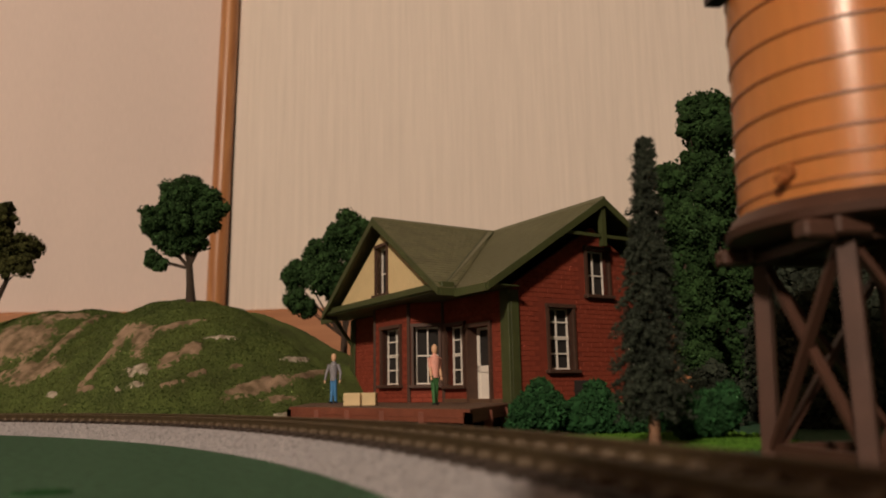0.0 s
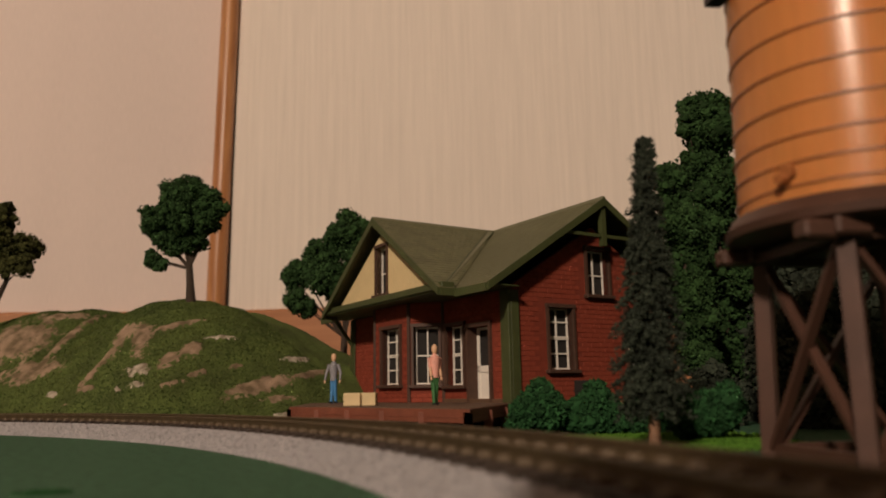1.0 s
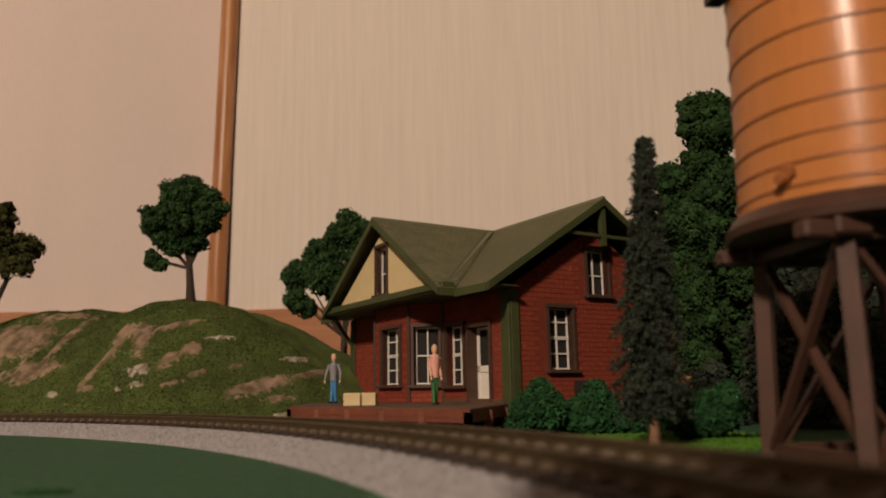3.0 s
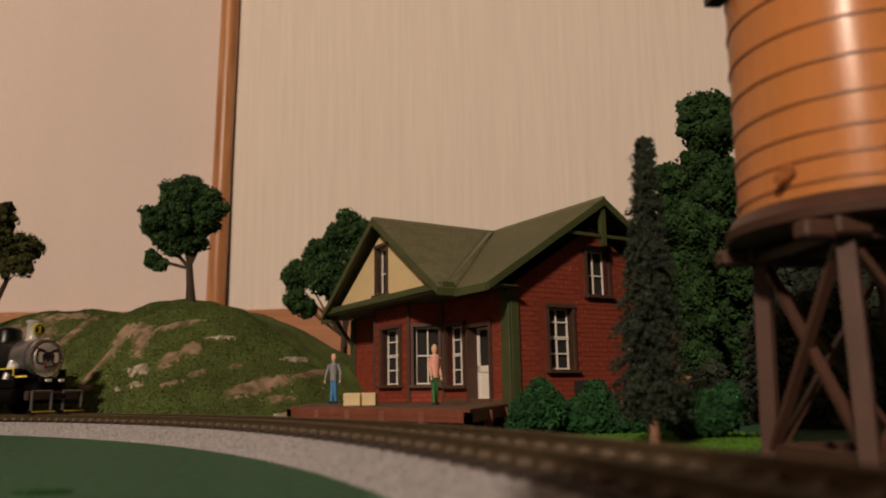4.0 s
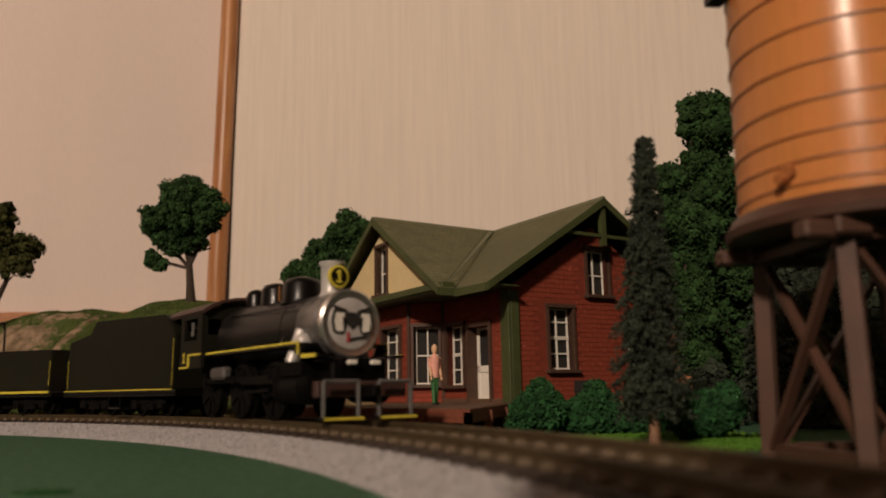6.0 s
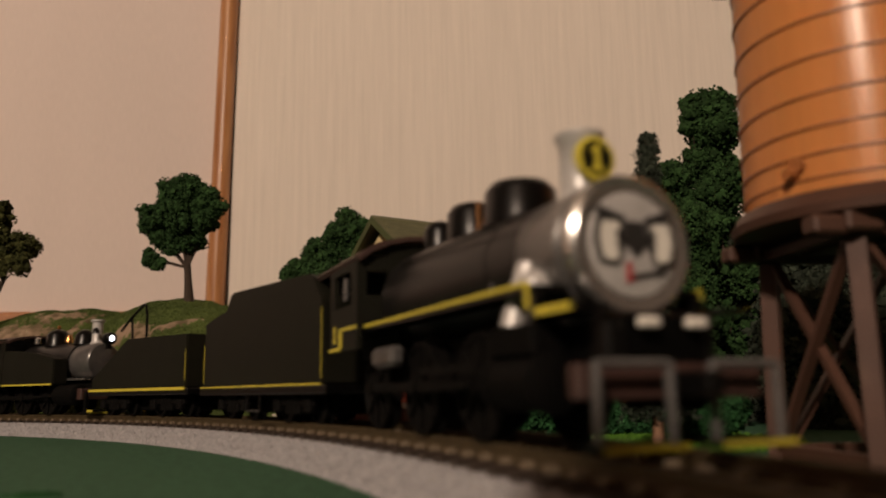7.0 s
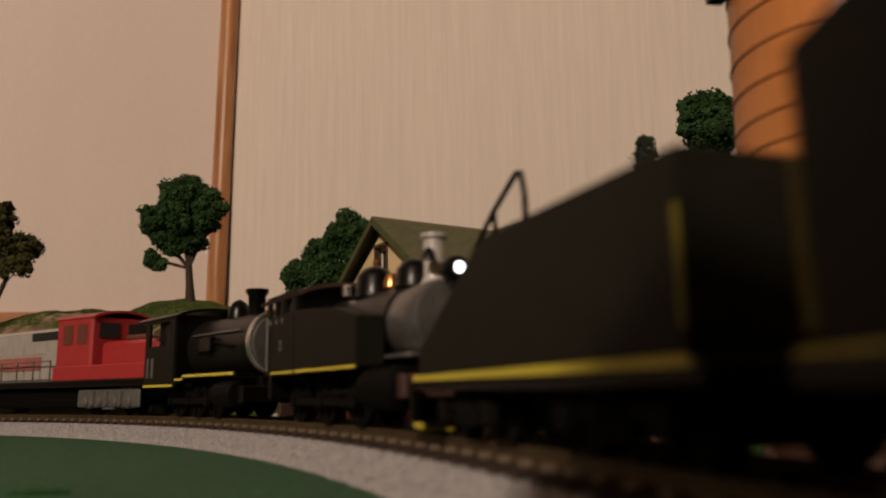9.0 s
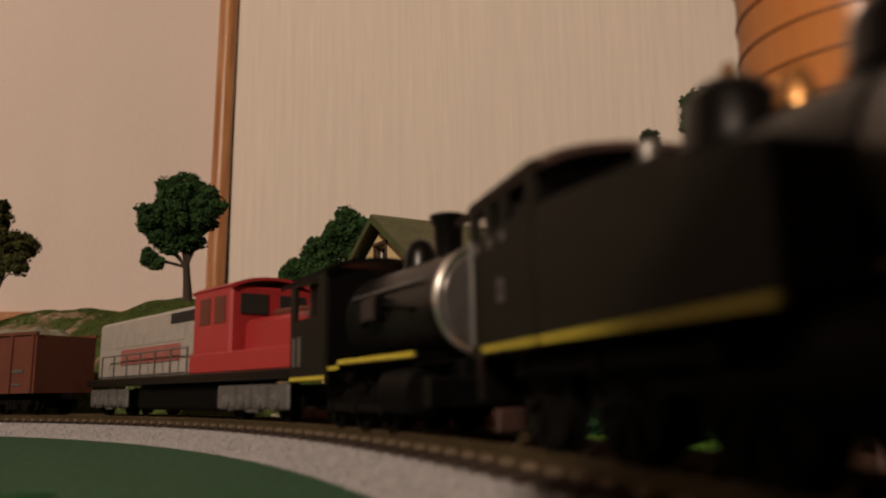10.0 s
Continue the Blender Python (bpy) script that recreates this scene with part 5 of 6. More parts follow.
        box(b, X(214), X(213), z0_, z1_, 19.5, 26.0); box(b, X(214), X(213), z0_, z1_, 31, 34)
        box(b, X(214), X(213), min(s * 13, s * 14), max(s * 13, s * 14), 26, 31)
    box(b, X(214), X(213), -8.5, 8.5, 30, 36.5)
    bmesh.ops.remove_doubles(b, verts=b.verts, dist=0.001)
    part("front_plate", b, "brownblack", cb)
    b = nb(); vault(b, X(252), X(211.5), 15.4, 33.6, 38.4); part("roof", b, "roof_brown", cb, "dark brown cab roof")
    for s in (-1, 1):
        b = nb(); box(b, X(232), X(224.5), min(s * 15.0, s * 15.3), max(s * 15.0, s * 15.3), 15.7, 16.3); box(b, X(224.4), X(213), min(s * 15.0, s * 15.3), max(s * 15.0, s * 15.3), 19.6, 20.15); part("lining", b, "yellow", cb, "yellow lining")
        b = nb(); box(b, X(223.2), X(221.6), s * 14.5 - 0.2, s * 14.5 + 0.2, 26, 30.5); part("window_post", b, "dull_silver", cb)
    figure_one(cb, 0.95, Matrix.Translation((X(228.5) * K, -15.0 * K, 19.2 * K)) @ RIGHT)
    # front beam, footboards
    b = nb(); box(b, X(143), X(140.5), -13, 13, 6.0, 10.0, bev=0.3); pt("buffer_beam", b, "roof_brown", "dark red-brown front beam")
    for s in (-1, 1):
        b = nb()
        wire(b, [(X(138), s * 3.0, 1.5), (X(138), s * 3.0, 9.9), (X(138), s * 12.6, 9.9), (X(138), s * 12.6, 1.5)], 0.55)
        pt("grab_rail", b, "dull_silver", "grey front grab rail")
        b = nb(); box(b, X(140.5), X(136.4), min(s * 2.4, s * 13.2), max(s * 2.4, s * 13.2), 0.7, 1.5); fb = pt("footboard", b, "black")
        b = nb(); box(b, X(136.4), X(136.1), min(s * 2.4, s * 13.2), max(s * 2.4, s * 13.2), 0.8, 1.45); part("edge", b, "yellow", fb, "yellow edge")
        b = nb(); box(b, X(141.0), X(139.8), s * 3.4 - 1.3, s * 3.4 + 1.3, 14.0, 15.2, bev=0.2); pt("marker", b, "white", "small white marker")
    coupler(L, X(141), 1)
    b = nb(); box(b, X(152), X(142), -8, 8, 10, 16.0, bev=0.5); pt("saddle", b, "black")
    return L


def tender_a():
    T = vehicle("tender", 282.3, "dull black coal tender with yellow lining and raised bunker", "tender")

    def X(o):
        return 282.3 - o

    def pt(n, b, m, label="", smooth=False):
        return part(n, b, m, T, label, smooth)
    b = nb()
    slab(b, [(X(323), 9.0), (X(241.5), 9.0), (X(241.5), 28.5), (X(246), 33.6), (X(250), 35.2), (X(301), 36.3), (X(305), 31.4), (X(311), 30.8), (X(323), 29.0)], 28.4, "y", -14.2)
    bmesh.ops.bevel(b, geom=list(b.edges), offset=0.5, segments=2, affect="EDGES")
    pt("body", b, "brownblack", "dull brown-black tender body")
    b = nb(); box(b, X(325), X(239), -14.6, 14.6, 7.0, 9.0, bev=0.3); pt("frame_plate", b, "black")
    for s in (-1, 1):
        y0, y1 = sorted((s * 14.6, s * 15.0))
        b = nb(); box(b, X(323.5), X(241), y0, y1, 9.08, 9.44); pt("lining", b, "yellow", "yellow lining")
        y0, y1 = sorted((s * 14.15, s * 14.26))
        b = nb(); box(b, X(242.1), X(241.95), y0, y1, 10.5, 26.5); pt("lining", b, "yellow")
        b = nb(); box(b, X(323), X(322.8), y0, y1, 10.5, 22); pt("lining", b, "yellow")
        b = nb(); wire(b, [(X(278), s * 13.8, 7.0), (X(278), s * 13.8, 2.8), (X(287), s * 13.8, 2.8), (X(287), s * 13.8, 7.0)], 0.28); pt("step_hanger", b, "black", "thin black step hanger")
    b = nb(); box(b, X(250), X(238), -10, 10, 30, 35, bev=0.6); pt("front_hood", b, "black")
    truck(T, X(262)); truck(T, X(303))
    # black block added between the trucks in place of the shadow there
    b = nb(); box(b, X(320), X(246), -7.4, 7.4, 2.2, 7.4); pt("underframe_fill", b, "matt_black")
    coupler(T, X(324), -1); coupler(T, X(241), 1)
    return T


def tender_b():
    T = vehicle("tender", 375, "dull black slope-backed tender with yellow lining", "tender")

    def X(o):
        return 375 - o

    def pt(n, b, m, label="", smooth=False):
        return part(n, b, m, T, label, smooth)
    b = nb()
    slab(b, [(X(411), 9.5), (X(339), 9.5), (X(339), 27.0), (X(383), 27.6), (X(411), 14.0)], 28.0, "y", -14.0)
    bmesh.ops.bevel(b, geom=list(b.edges), offset=0.5, segments=2, affect="EDGES")
    pt("body", b, "brownblack", "dull brown-black slope-backed body")
    b = nb(); box(b, X(413), X(337), -14.4, 14.4, 7.4, 9.5, bev=0.3); pt("frame_plate", b, "black")
    for s in (-1, 1):
        y0, y1 = sorted((s * 14.4, s * 14.8))
        b = nb(); box(b, X(411.5), X(338.5), y0, y1, 8.9, 9.8); pt("lining", b, "yellow", "yellow lining")
        y0, y1 = sorted((s * 13.95, s * 14.06))
        b = nb(); box(b, X(339.7), X(339.5), y0, y1, 12, 22); pt("lining", b, "yellow")
        b = nb(); box(b, X(414.5), X(408), min(s * 9, s * 14), max(s * 9, s * 14), 1.4, 2.2); fb = pt("footboard", b, "black")
        b = nb(); box(b, X(413), X(408.5), min(s * 14, s * 14.3), max(s * 14, s * 14.3), 1.4, 2.2); part("edge", b, "yellow", fb)
    b = nb(); wire(b, [(X(396.5), 0, 20.5), (X(397), 0, 38), (X(398.2), 0, 42.2), (X(400.2), 0, 42.6), (X(411), 0, 38), (X(419), 0, 33.5)], 0.55)
    wire(b, [(X(410), 0, 38.2), (X(406.5), 0, 17)], 0.5); pt("wire_hoop", b, "steel", "bent dark wire hoop over the slope", True)
    truck(T, X(355)); truck(T, X(395))
    # this block, too, blackens the shadowed gap under the body
    b = nb(); box(b, X(409), X(341), -7.4, 7.4, 2.2, 7.4); pt("underframe_fill", b, "matt_black")
    coupler(T, X(412), -1); coupler(T, X(338), 1)
    return T


def tank_engine():
    L = vehicle("steam_locomotive", 462, "black side-tank locomotive with grey smokebox and lit headlight", "locomotive")

    def X(o):
        return 462 - o

    def pt(n, b, m, label="", smooth=False):
        return part(n, b, m, L, label, smooth)
    zc = 21.5
    b = nb(); lathe(b, (X(480), 0, zc), (1, 0, 0), [(0, 8.6), (38, 8.2)], 28); pt("boiler", b, "grey_black", "", True)
    b = nb(); lathe(b, (X(442), 0, zc), (1, 0, 0), [(0, 7.6), (4.2, 7.6), (4.4, 7.9), (12, 7.8), (12.8, 7.2), (13.2, 4.6), (13.5, 0.3)], 30); pt("smokebox", b, "smoke_grey", "dull silver smokebox", True)
    b = nb(); box(b, X(441), X(429), -8.4, -5.5, zc - 7.6, zc - 6.8); box(b, X(441), X(429), 5.5, 8.4, zc - 7.6, zc - 6.8); pt("smokebox_ledge", b, "chrome")
    b = nb(); lathe(b, (X(435), 0, zc + 7.8), (0, 0, 1), [(-1, 3.4), (0.1, 2.5), (1.2, 2.1), (8.6, 2.2), (9.0, 2.8), (9.8, 2.8), (9.8, 1.7)], 20); pt("chimney", b, "silver", "silver chimney", True)
    b = nb(); lathe(b, (X(429), 0, 30.8), (1, 0, 0), [(0, 2.0), (0.6, 2.5), (3.8, 2.5), (4.2, 2.2)], 18); hl = pt("headlight", b, "black", "", True)
    b = nb(); lathe(b, (X(424.8), 0, 30.8), (1, 0, 0), [(0, 1.1), (0.25, 0.9), (0.4, 0.3)], 16); part("lens", b, "glow", hl, "bright white lit lens")
    b = nb(); beam(b, (X(427), 0, zc + 5), (X(427), 0, 29), 1.6); pt("headlight_bracket", b, "black")
    b = nb(); lathe(b, (X(431), -3.4, 33), (0, 0, 1), [(0, 1.5), (1.6, 1.2), (2.4, 0.4)], 12); pt("bell", b, "black", "", True)
    for o, r, h in ((443.5, 4.2, 6.2), (463.5, 4.8, 7.4)):
        b = nb(); lathe(b, (X(o), 0, zc + 7.6), (0, 0, 1), [(0, r * 1.1), (1.4, r), (h - 2.4, r * 0.95), (h - 0.7, r * 0.66), (h + 0.2, r * 0.2)], 22); pt("dome", b, "black", "", True)
    b = nb(); lathe(b, (X(463.5), 0, zc + 14.6), (0, 0, 1), [(0, 0.7), (1.8, 0.7), (2.2, 0.3)], 8); pt("whistle", b, "brass", "", True)
    b = nb(); lathe(b, (X(455), 0, zc + 9), (0, 0, 1), [(0, 1.9), (1.6, 1.7), (3.2, 1.0)], 14); pt("bell", b, "brass", "small brass bell", True)
    b = nb(); lathe(b, (X(474), -3.0, zc + 9), (0, 0, 1), [(0, 1.3), (2.4, 1.3), (3, 0.5)], 10); pt("valve", b, "chrome", "", True)
    for s in (-1, 1):
        y0, y1 = sorted((s * 8.0, s * 14.4))
        b = nb(); slab(b, [(X(480), 12.2), (X(441.5), 12.2), (X(441.5), 22.6), (X(456), 25.6), (X(480), 27.4)], y1 - y0, "y", y0); bmesh.ops.bevel(b, geom=list(b.edges), offset=0.4, segments=2, affect="EDGES"); tk = pt("side_tank", b, "brownblack", "dull black side tank")
        y0, y1 = sorted((s * 14.4, s * 14.7))
        b = nb(); box(b, X(478.6), X(442), y0, y1, 12.1, 12.7); part("lining", b, "yellow", tk, "yellow lining")
        b = nb(); wire(b, [(X(500), s * 14.9, 13), (X(500), s * 14.9, 27)], 0.3); pt("handrail", b, "dull_silver")
        b = nb(); lathe(b, (X(440), s * 11.2, 8.0), (1, 0, 0), [(0, 4.0), (13, 4.2), (13.6, 3.6), (14, 1.2)], 18); pt("cylinder", b, "matt_black", "", True)
        side_rod(L, X(490), X(452), s * 11.2, 7.0, 3.0)
        b = nb(); beam(b, (X(440), s * 12.4, 8.0), (X(460), s * 12.4, 7.2), 0.9); pt("piston_rod", b, "steel")
        b = nb(); box(b, X(423), X(417), min(s * 4, s * 13.4), max(s * 4, s * 13.4), 0.6, 1.3); fb = pt("footboard", b, "black")
        b = nb(); box(b, X(417), X(416.7), min(s * 4, s * 13.4), max(s * 4, s * 13.4), 0.5, 1.5); part("edge", b, "yellow", fb, "yellow edge")
        b = nb(); box(b, X(422), X(420.6), s * 12 - 0.6, s * 12 + 0.6, 1.3, 9); pt("step_hanger", b, "black")
        # cab side with its windows
        y0, y1 = sorted((s * 13.6, s * 14.5))
        b = nb()
        box(b, X(502), X(480), y0, y1, 11.8, 27.0)
        for a0, a1 in ((502, 499.5), (495.5, 493.8), (489.8, 488), (481.4, 479)):
            box(b, X(a0), X(a1), y0, y1, 27.0, 31.8)
        box(b, X(502), X(479), y0, y1, 31.8, 32.4)
        bmesh.ops.remove_doubles(b, verts=b.verts, dist=0.001)
        cs = pt("cab_side", b, "brownblack", "dull black cab side with small windows")
        y0, y1 = sorted((s * 14.5, s * 14.8))
        b = nb(); box(b, X(497), X(480), y0, y1, 12.1, 12.7); part("lining", b, "yellow", cs)
        for a0 in (498.4, 493.4, 488.6):
            b = nb(); box(b, X(a0) - 0.4, X(a0) + 0.4, s * 14.6 - 0.2, s * 14.6 + 0.2, 25.0, 26.2); part("rivet_plate", b, "dull_silver", cs)
        if s < 0:
            label_digit(cs, "2", 3.6, Matrix.Translation((X(489.5) * K, -14.7 * K, 19.0 * K)) @ RIGHT, "dull_silver")
    # front plate, and a black block standing in for the cab's unlit inside
    b = nb(); box(b, X(480), X(479), -13.6, 13.6, 20, 32.0); box(b, X(500), X(481), -12.4, 12.4, 12, 31.6); pt("cab_front_and_fill", b, "black")
    b = nb(); box(b, X(502), X(501), -13.6, 13.6, 11.8, 26); pt("cab_back", b, "black")
    b = nb(); vault(b, X(508), X(476), 14.8, 31.6, 34.4); pt("roof", b, "roof_brown", "dark brown cab roof")
    for o in (452, 471, 490):
        wheelset(L, X(o), 7.0)
    b = nb(); box(b, X(504), X(424), -6, 6, 6, 13, bev=0.5); pt("chassis", b, "matt_black")
    b = nb(); box(b, X(427), X(423.5), -13, 13, 6, 10.4, bev=0.3); pt("buffer_beam", b, "roof_brown", "dark red front beam")
    b = nb(); box(b, X(505), X(502), -13, 13, 6, 11.8, bev=0.3); pt("buffer_beam", b, "black")
    coupler(L, X(425), 1); coupler(L, X(504), -1)
    return L


def small_engine():
    L = vehicle("steam_locomotive", 560, "small black steam locomotive with silver-rimmed smokebox", "locomotive")

    def X(o):
        return 560 - o

    def pt(n, b, m, label="", smooth=False):
        return part(n, b, m, L, label, smooth)
    zc = 22.5
    b = nb(); lathe(b, (X(572), 0, zc), (1, 0, 0), [(0, 10.0), (40, 9.6)], 28); pt("boiler", b, "grey_black", "", True)
    b = nb(); lathe(b, (X(532), 0, zc), (1, 0, 0), [(0, 9.8), (3.6, 9.8), (4.2, 9.2)], 30); sb = pt("smokebox", b, "black", "", True)
    b = nb(); lathe(b, (X(528.6), 0, zc), (1, 0, 0), [(0, 10.1), (0.9, 10.1), (1.3, 9.5), (1.0, 8.8)], 32); part("rim", b, "chrome", sb, "bright silver rim", True)
    b = nb(); lathe(b, (X(527.8), 0, zc), (1, 0, 0), [(0, 8.6), (0.8, 8.2), (1.2, 0.3)], 28); part("door", b, "smoke_grey", sb, "dull grey door", True)
    b = nb(); lathe(b, (X(541), 0, zc + 8.6), (0, 0, 1), [(0, 3.4), (1, 2.5), (7, 2.8), (8.2, 3.6), (9.2, 3.6), (9.2, 2.4)], 18); pt("chimney", b, "black", "", True)
    b = nb(); lathe(b, (X(553), 0, zc + 9), (0, 0, 1), [(0, 3.8), (3, 3.5), (5.4, 2.5), (6.6, 0.7)], 18); pt("dome", b, "black", "", True)
    for s in (-1, 1):
        y0, y1 = sorted((s * 8, s * 13.6))
        b = nb(); box(b, X(566), X(527), y0, y1, 12.6, 13.6); rb = pt("running_board", b, "black")
        y0, y1 = sorted((s * 13.6, s * 13.9))
        b = nb(); box(b, X(564), X(528.5), y0, y1, 12.9, 13.7); box(b, X(570), X(564), y0, y1, 11.9, 12.6); part("lining", b, "yellow", rb, "yellow lining")
        b = nb(); wire(b, [(X(566), s * 9.6, zc + 4), (X(533), s * 9.4, zc + 4)], 0.35); pt("handrail", b, "dull_silver")
        b = nb(); wire(b, [(X(560), s * 10.2, zc - 2), (X(548), s * 10.4, zc + 1), (X(536), s * 10.2, zc - 1)], 0.5); pt("pipe", b, "steel")
        b = nb(); box(b, X(556), X(549), s * 10.8 - 1.2, s * 10.8 + 1.2, zc - 2, zc + 3, bev=0.4); pt("pump", b, "black")
        b = nb(); lathe(b, (X(541), s * 11.2, 7.4), (1, 0, 0), [(0, 3.8), (11, 4.0), (11.5, 3.4)], 18); pt("cylinder", b, "steel", "", True)
        side_rod(L, X(576), X(548), s * 11.2, 6.6, 2.8)
        y0, y1 = sorted((s * 13.6, s * 14.6))
        b = nb()
        box(b, X(595), X(570), y0, y1, 9.8, 24); box(b, X(595), X(591.5), y0, y1, 24, 32); box(b, X(574), X(570), y0, y1, 24, 32); box(b, X(595), X(570), y0, y1, 32, 33.8); bmesh.ops.remove_doubles(b, verts=b.verts, dist=0.001)
        cs = pt("cab_side", b, "brownblack", "dull black cab side")
        y0, y1 = sorted((s * 14.6, s * 14.9))
        b = nb(); box(b, X(594.5), X(569.8), y0, y1, 10.0, 10.8); part("lining", b, "yellow", cs, "yellow lining")
        for a0 in (591.5, 587.5):
            b = nb(); box(b, X(a0) - 0.8, X(a0) + 0.8, y0, y1, 13.2, 20.0); part("grab_plate", b, "dull_silver", cs, "pale bar on the cab side")
    # the second, inner box is added to make the cab's inside dark
    b = nb(); box(b, X(571), X(570), -13.6, 13.6, 13, 34); box(b, X(590), X(572), -11.5, 11.5, 10, 32.5); pt("cab_front_and_fill", b, "black")
    b = nb(); vault(b, X(603), X(568.5), 15.2, 33.4, 36.6); pt("roof", b, "black", "black cab roof")
    for o in (548, 562, 576):
        wheelset(L, X(o), 6.6)
    b = nb(); box(b, X(594), X(526), -6, 6, 5, 12.6, bev=0.5); pt("chassis", b, "matt_black")
    b = nb(); box(b, X(527), X(524), -13, 13, 5, 9.6, bev=0.3); pt("buffer_beam", b, "black")
    b = nb(); box(b, X(521.5), X(520), -3, 3, 0.6, 4.4, bev=0.3); pt("plough", b, "roof_brown", "small dark red-brown plough")
    coupler(L, X(525), 1); coupler(L, X(594), -1)
    return L


def diesel():
    L = vehicle("diesel_locomotive", 674, "red and silver-grey diesel locomotive with silver trucks", "locomotive")

    def X(o):
        return 674 - o

    def pt(n, b, m, label="", smooth=False):
        return part(n, b, m, L, label, smooth)
    b = nb(); box(b, X(764), X(598), -14.6, 14.6, 11.0, 13.6, bev=0.3); pt("frame_plate", b, "black")
    b = nb(); box(b, X(764), X(667.6), -10.5, 10.5, 13.6, 36.0, bev=1.2); bd = pt("hood", b, "grey", "silver-grey long hood")
    for s in (-1, 1):
        y0, y1 = sorted((s * 10.5, s * 10.9))
        b = nb(); box(b, X(738), X(684), y0, y1, 18.6, 24.4, bev=0.1); part("letter_band", b, "dull_red", bd, "faded red lettering band")
        b = nb(); box(b, X(692), X(672), y0, y1, 31.2, 34.6); part("grille", b, "dark_in", bd, "dark radiator grille")
        for x in range(684, 748, 9):
            b = nb(); box(b, X(x) - 3.6, X(x) + 3.6, s * 10.62 - 0.12, s * 10.62 + 0.12, 25.4, 30.4, bev=0.05); part("hatch", b, "grey", bd)
        b = nb(); wire(b, [(X(748), s * 14.2, 22), (X(670), s * 14.2, 22)], 0.3)
        for x in range(670, 749, 13):
            beam(b, (X(x), s * 14.2, 13.4), (X(x), s * 14.2, 22), 0.5)
        pt("handrail", b, "dull_silver", "thin side handrail")
        b = nb(); box(b, X(668), X(606), min(s * 12.2, s * 14.4), max(s * 12.2, s * 14.4), 13.6, 19.4, bev=0.3); pt("side_step", b, "red", "red side skirt")
    b = nb(); box(b, X(667), X(642), -14.0, 14.0, 13.7, 39.0, bev=0.8); cb = pt("cab", b, "red", "red cab")
    b = nb(); vault(b, X(668), X(641), 14.4, 38.6, 41.8); part("roof", b, "red", cb)
    for s in (-1, 1):
        for a0 in (648.5, 658.5):
            b = nb(); box(b, X(a0) - 3.4, X(a0) + 3.4, s * 14.05 - 0.2, s * 14.05 + 0.2, 28, 36.0); w = part("window", b, "boxcar", cb, "reddish dark side window")
        b = nb(); box(b, X(641.8) - 0.2, X(641.8) + 0.2, s * 6.5 - 4.4, s * 6.5 + 4.4, 30.5, 36.5); part("window", b, "dark_in", cb)
    b = nb(); box(b, X(641.8), X(605), -9.8, 9.8, 13.7, 28.6, bev=1.4); ns = pt("nose", b, "red", "bright red short hood")
    b = nb(); box(b, X(632), X(618), -6, 6, 28.6, 31.0, bev=0.8); part("hatch", b, "boxcar", ns)
    b = nb(); box(b, X(718), X(656), -11, 11, 2.4, 11.0, bev=1.0); pt("fuel_tank", b, "matt_black")
    for c in (631, 744):
        truck(L, X(c), "dull_silver", 13, 4.8)
        for s in (-1, 1):
            b = nb(); box(b, X(c) - 20, X(c) + 20, s * 12.2 - 0.6, s * 12.2 + 0.6, 3.0, 9.8, bev=0.5)
            for d in (-14, -5, 5, 14):
                lathe(b, (X(c) + d, s * 12.6, 5.2), (0, s, 0), [(0, 2.2), (0.8, 2.0), (1.2, 1.0)], 12)
            for d in (-9, 0, 9):
                tube(b, (X(c) + d, s * 13, 4), (X(c) + d, s * 13, 9.2), 1.0, n=8)
            pt("truck_side", b, "dull_silver", "dull silver truck side frame")
    coupler(L, X(599), 1); coupler(L, X(764), -1)
    return L


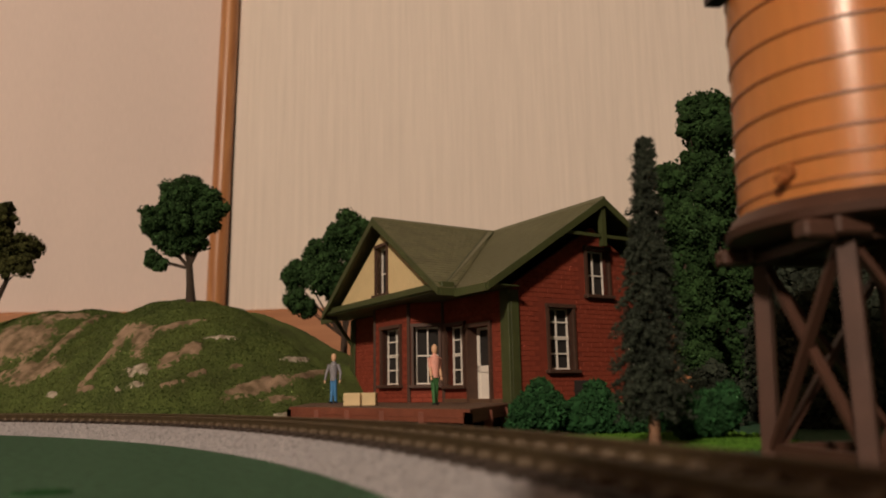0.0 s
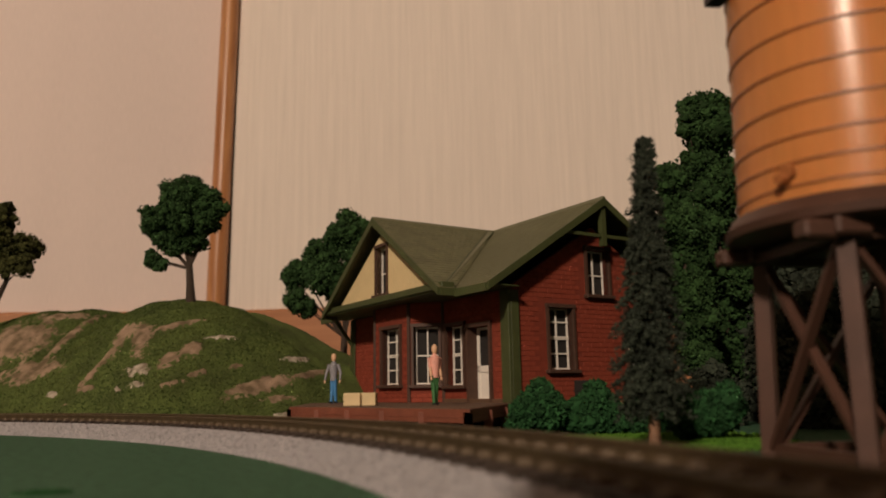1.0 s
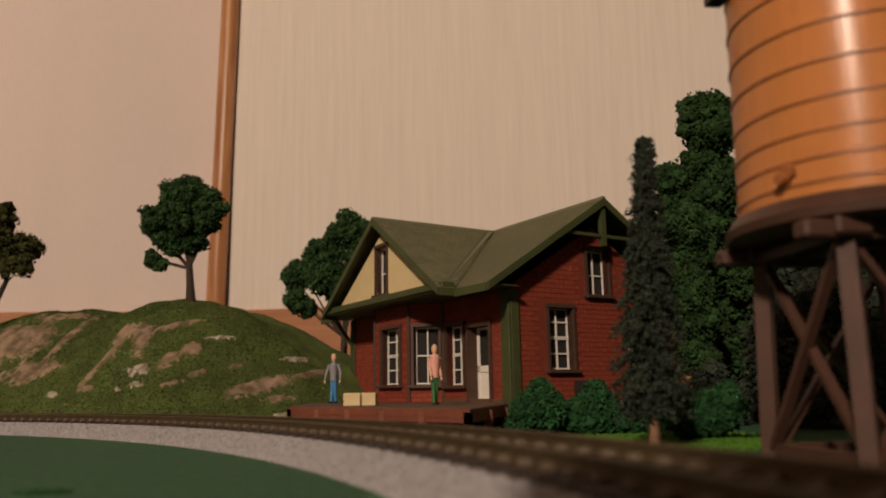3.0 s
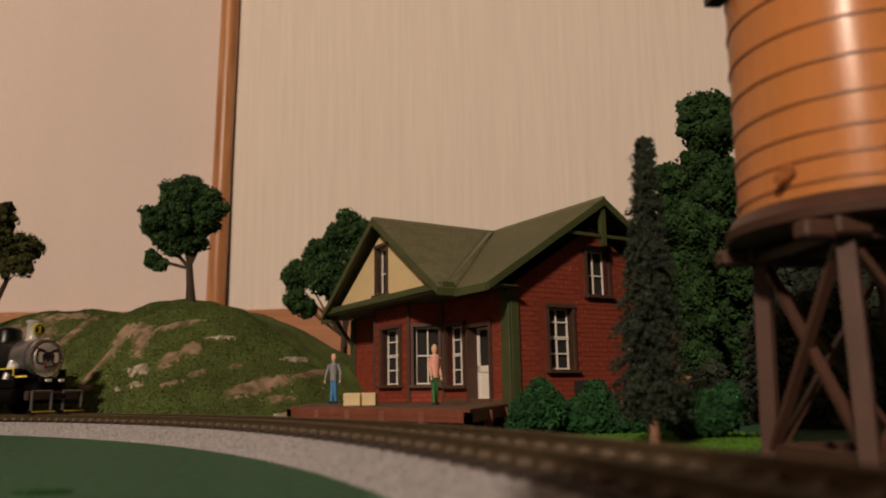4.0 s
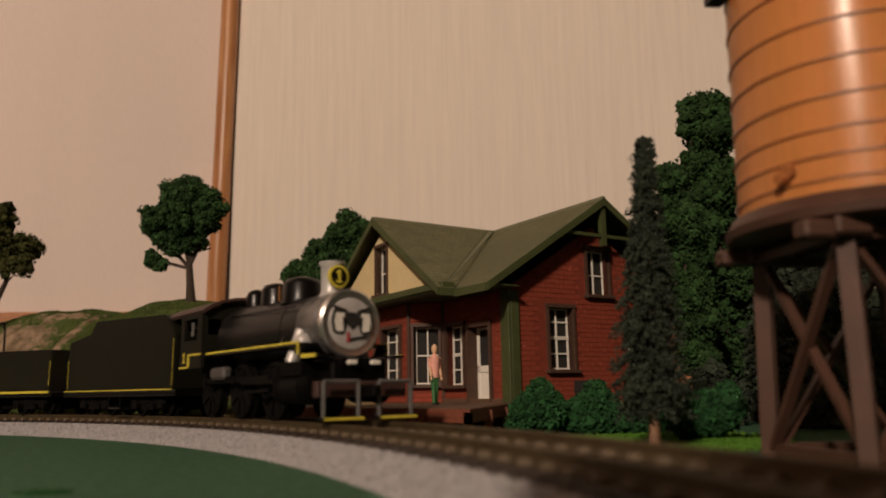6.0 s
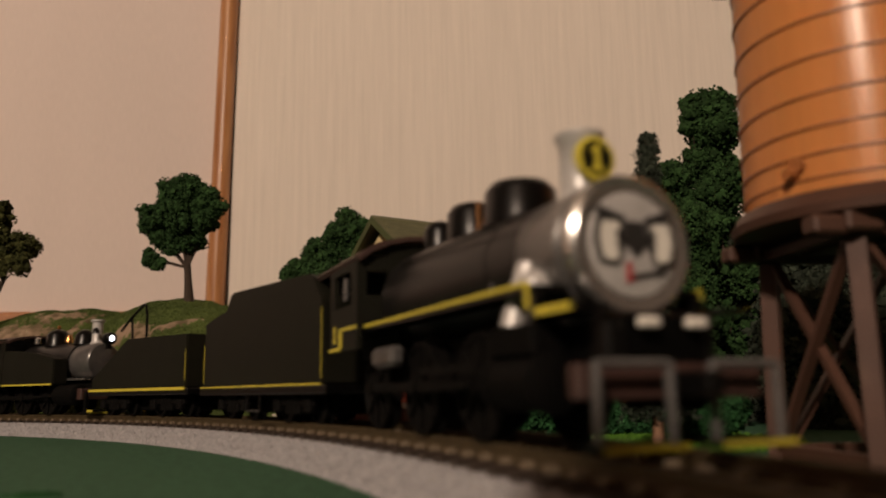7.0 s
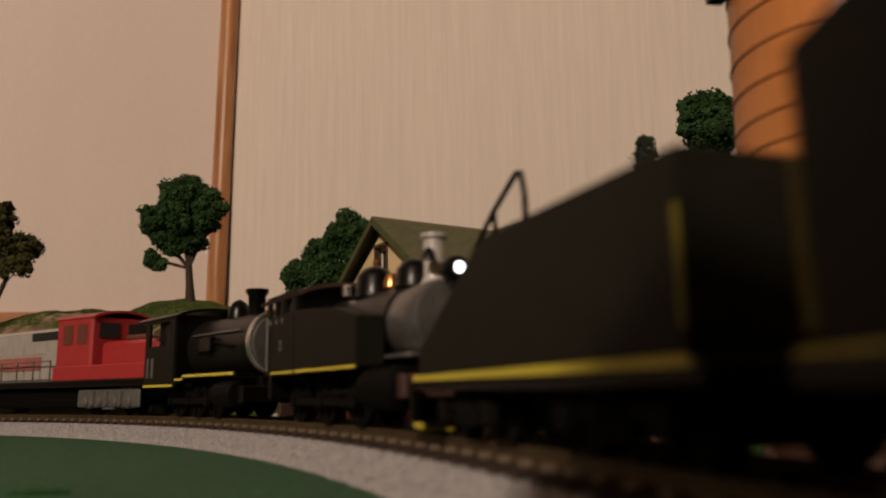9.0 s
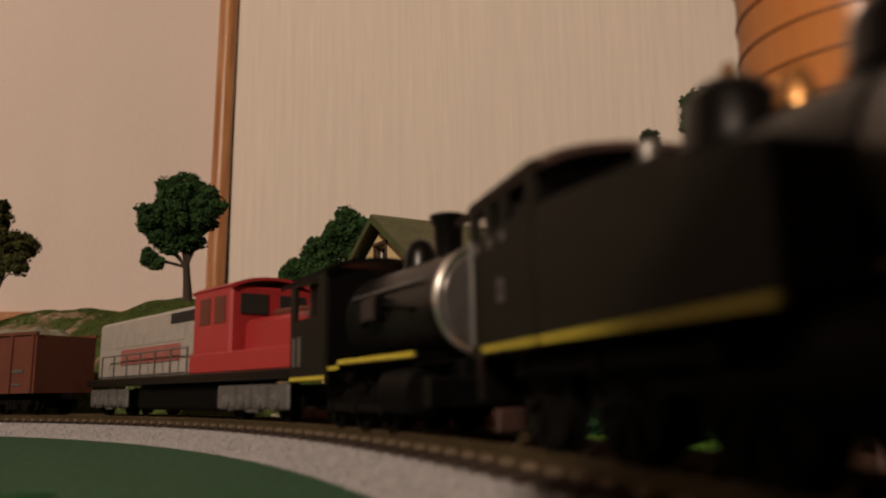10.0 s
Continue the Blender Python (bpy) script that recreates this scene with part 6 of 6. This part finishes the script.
def gondola():
    L = vehicle("gondola_car", 854, "red-brown open car heaped with a grey-green load", "freight car")

    def X(o):
        return 828 - o

    def pt(n, b, m, label="", smooth=False):
        return part(n, b, m, L, label, smooth)
    b = nb()
    for s in (-1, 1):
        box(b, X(884), X(772), min(s * 13.8, s * 14.8), max(s * 13.8, s * 14.8), 9, 33.5)
    box(b, X(773), X(772), -13.8, 13.8, 9, 33.5); box(b, X(884), X(883), -13.8, 13.8, 9, 33.5); box(b, X(883), X(773), -13.8, 13.8, 9, 10.5)
    pt("body", b, "boxcar", "red-brown ribbed car body")
    for s in (-1, 1):
        for i in range(9):
            x = X(774 + i * 13.4)
            b = nb(); box(b, x - 0.8, x + 0.8, s * 15.2 - 0.4, s * 15.2 + 0.4, 9, 33.5); pt("rib", b, "boxcar")
        b = nb(); box(b, X(884), X(771.5), s * 15.0 - 0.7, s * 15.0 + 0.7, 33.5, 34.8); pt("top_rail", b, "boxcar")
        b = nb(); box(b, X(786), X(779), s * 15.1 - 0.1, s * 15.1 + 0.1, 17.6, 19); box(b, X(786), X(780), s * 15.1 - 0.1, s * 15.1 + 0.1, 12.2, 13.2); pt("marking", b, "dull_silver", "short pale marking bars")
    vs, fs = [], []
    nx, ny = 60, 16
    for i in range(nx + 1):
        for j in range(ny + 1):
            u_, v_ = i / nx, j / ny
            edge = min(1, 8 * min(u_, 1 - u_)) * min(1, 5 * min(v_, 1 - v_))
            vs.append((X(882.6) + 109 * u_, -13.6 + 27.2 * v_, 32.0 + edge * (4.5 + 4 * noise.noise((u_ * 14, v_ * 4, 2)))))
    for i in range(nx):
        for j in range(ny):
            k = i * (ny + 1) + j
            fs.append((k, k + ny + 1, k + ny + 2, k + 1))
    sheet("load", vs, fs, "load", L, "grey-green heaped load")
    b = nb(); box(b, X(880), X(776), -5, 5, 5.5, 9.0); pt("underframe_fill", b, "matt_black")
    truck(L, X(789)); truck(L, X(867))
    coupler(L, X(773), 1); coupler(L, X(883), -1)
    return L


def motions():
    for ob, o in RUN.items():
        rows = []
        for i in range(51):
            t = i * 0.2
            a = (o + 1.0 - 111.44 * (t - 7) - 0.442 * (t - 7) ** 2) / R
            x, y, _ = curve_at(a, R - 0.8)
            rows.append((t, at(x, y, RAIL, math.degrees(a) - 90)))
        walk(ob, rows)
    for ob, x, r, throw, y in SPIN:
        rows = []
        for i in range(301):
            t = i / 30
            w = (111.44 * (t - 7) + 0.442 * (t - 7) ** 2) / r
            if throw:
                rows.append((t, at(x + throw * math.cos(w), y, r - throw * math.sin(w))))
            else:
                rows.append((t, at(x, 0, r) @ Matrix.Rotation(w, 4, "Y")))
        walk(ob, rows)


room()
table()
phone()
track()
hill()
plants()
depot()
platform()
crates()
wall_box()
figure((-3.9, 286.7, RAIL + 2), 28, "pink", "green", "small plastic figurine in pink and green on the platform", 22.5, 0.68)
figure((-54.4, 373.1, RAIL + 2), -20, "jacket", "blue", "small plastic figurine in grey and blue on the platform", 24.0, 1.25)
water_tower()
switcher()
tender_a()
tender_b()
tank_engine()
small_engine()
diesel()
gondola()
motions()
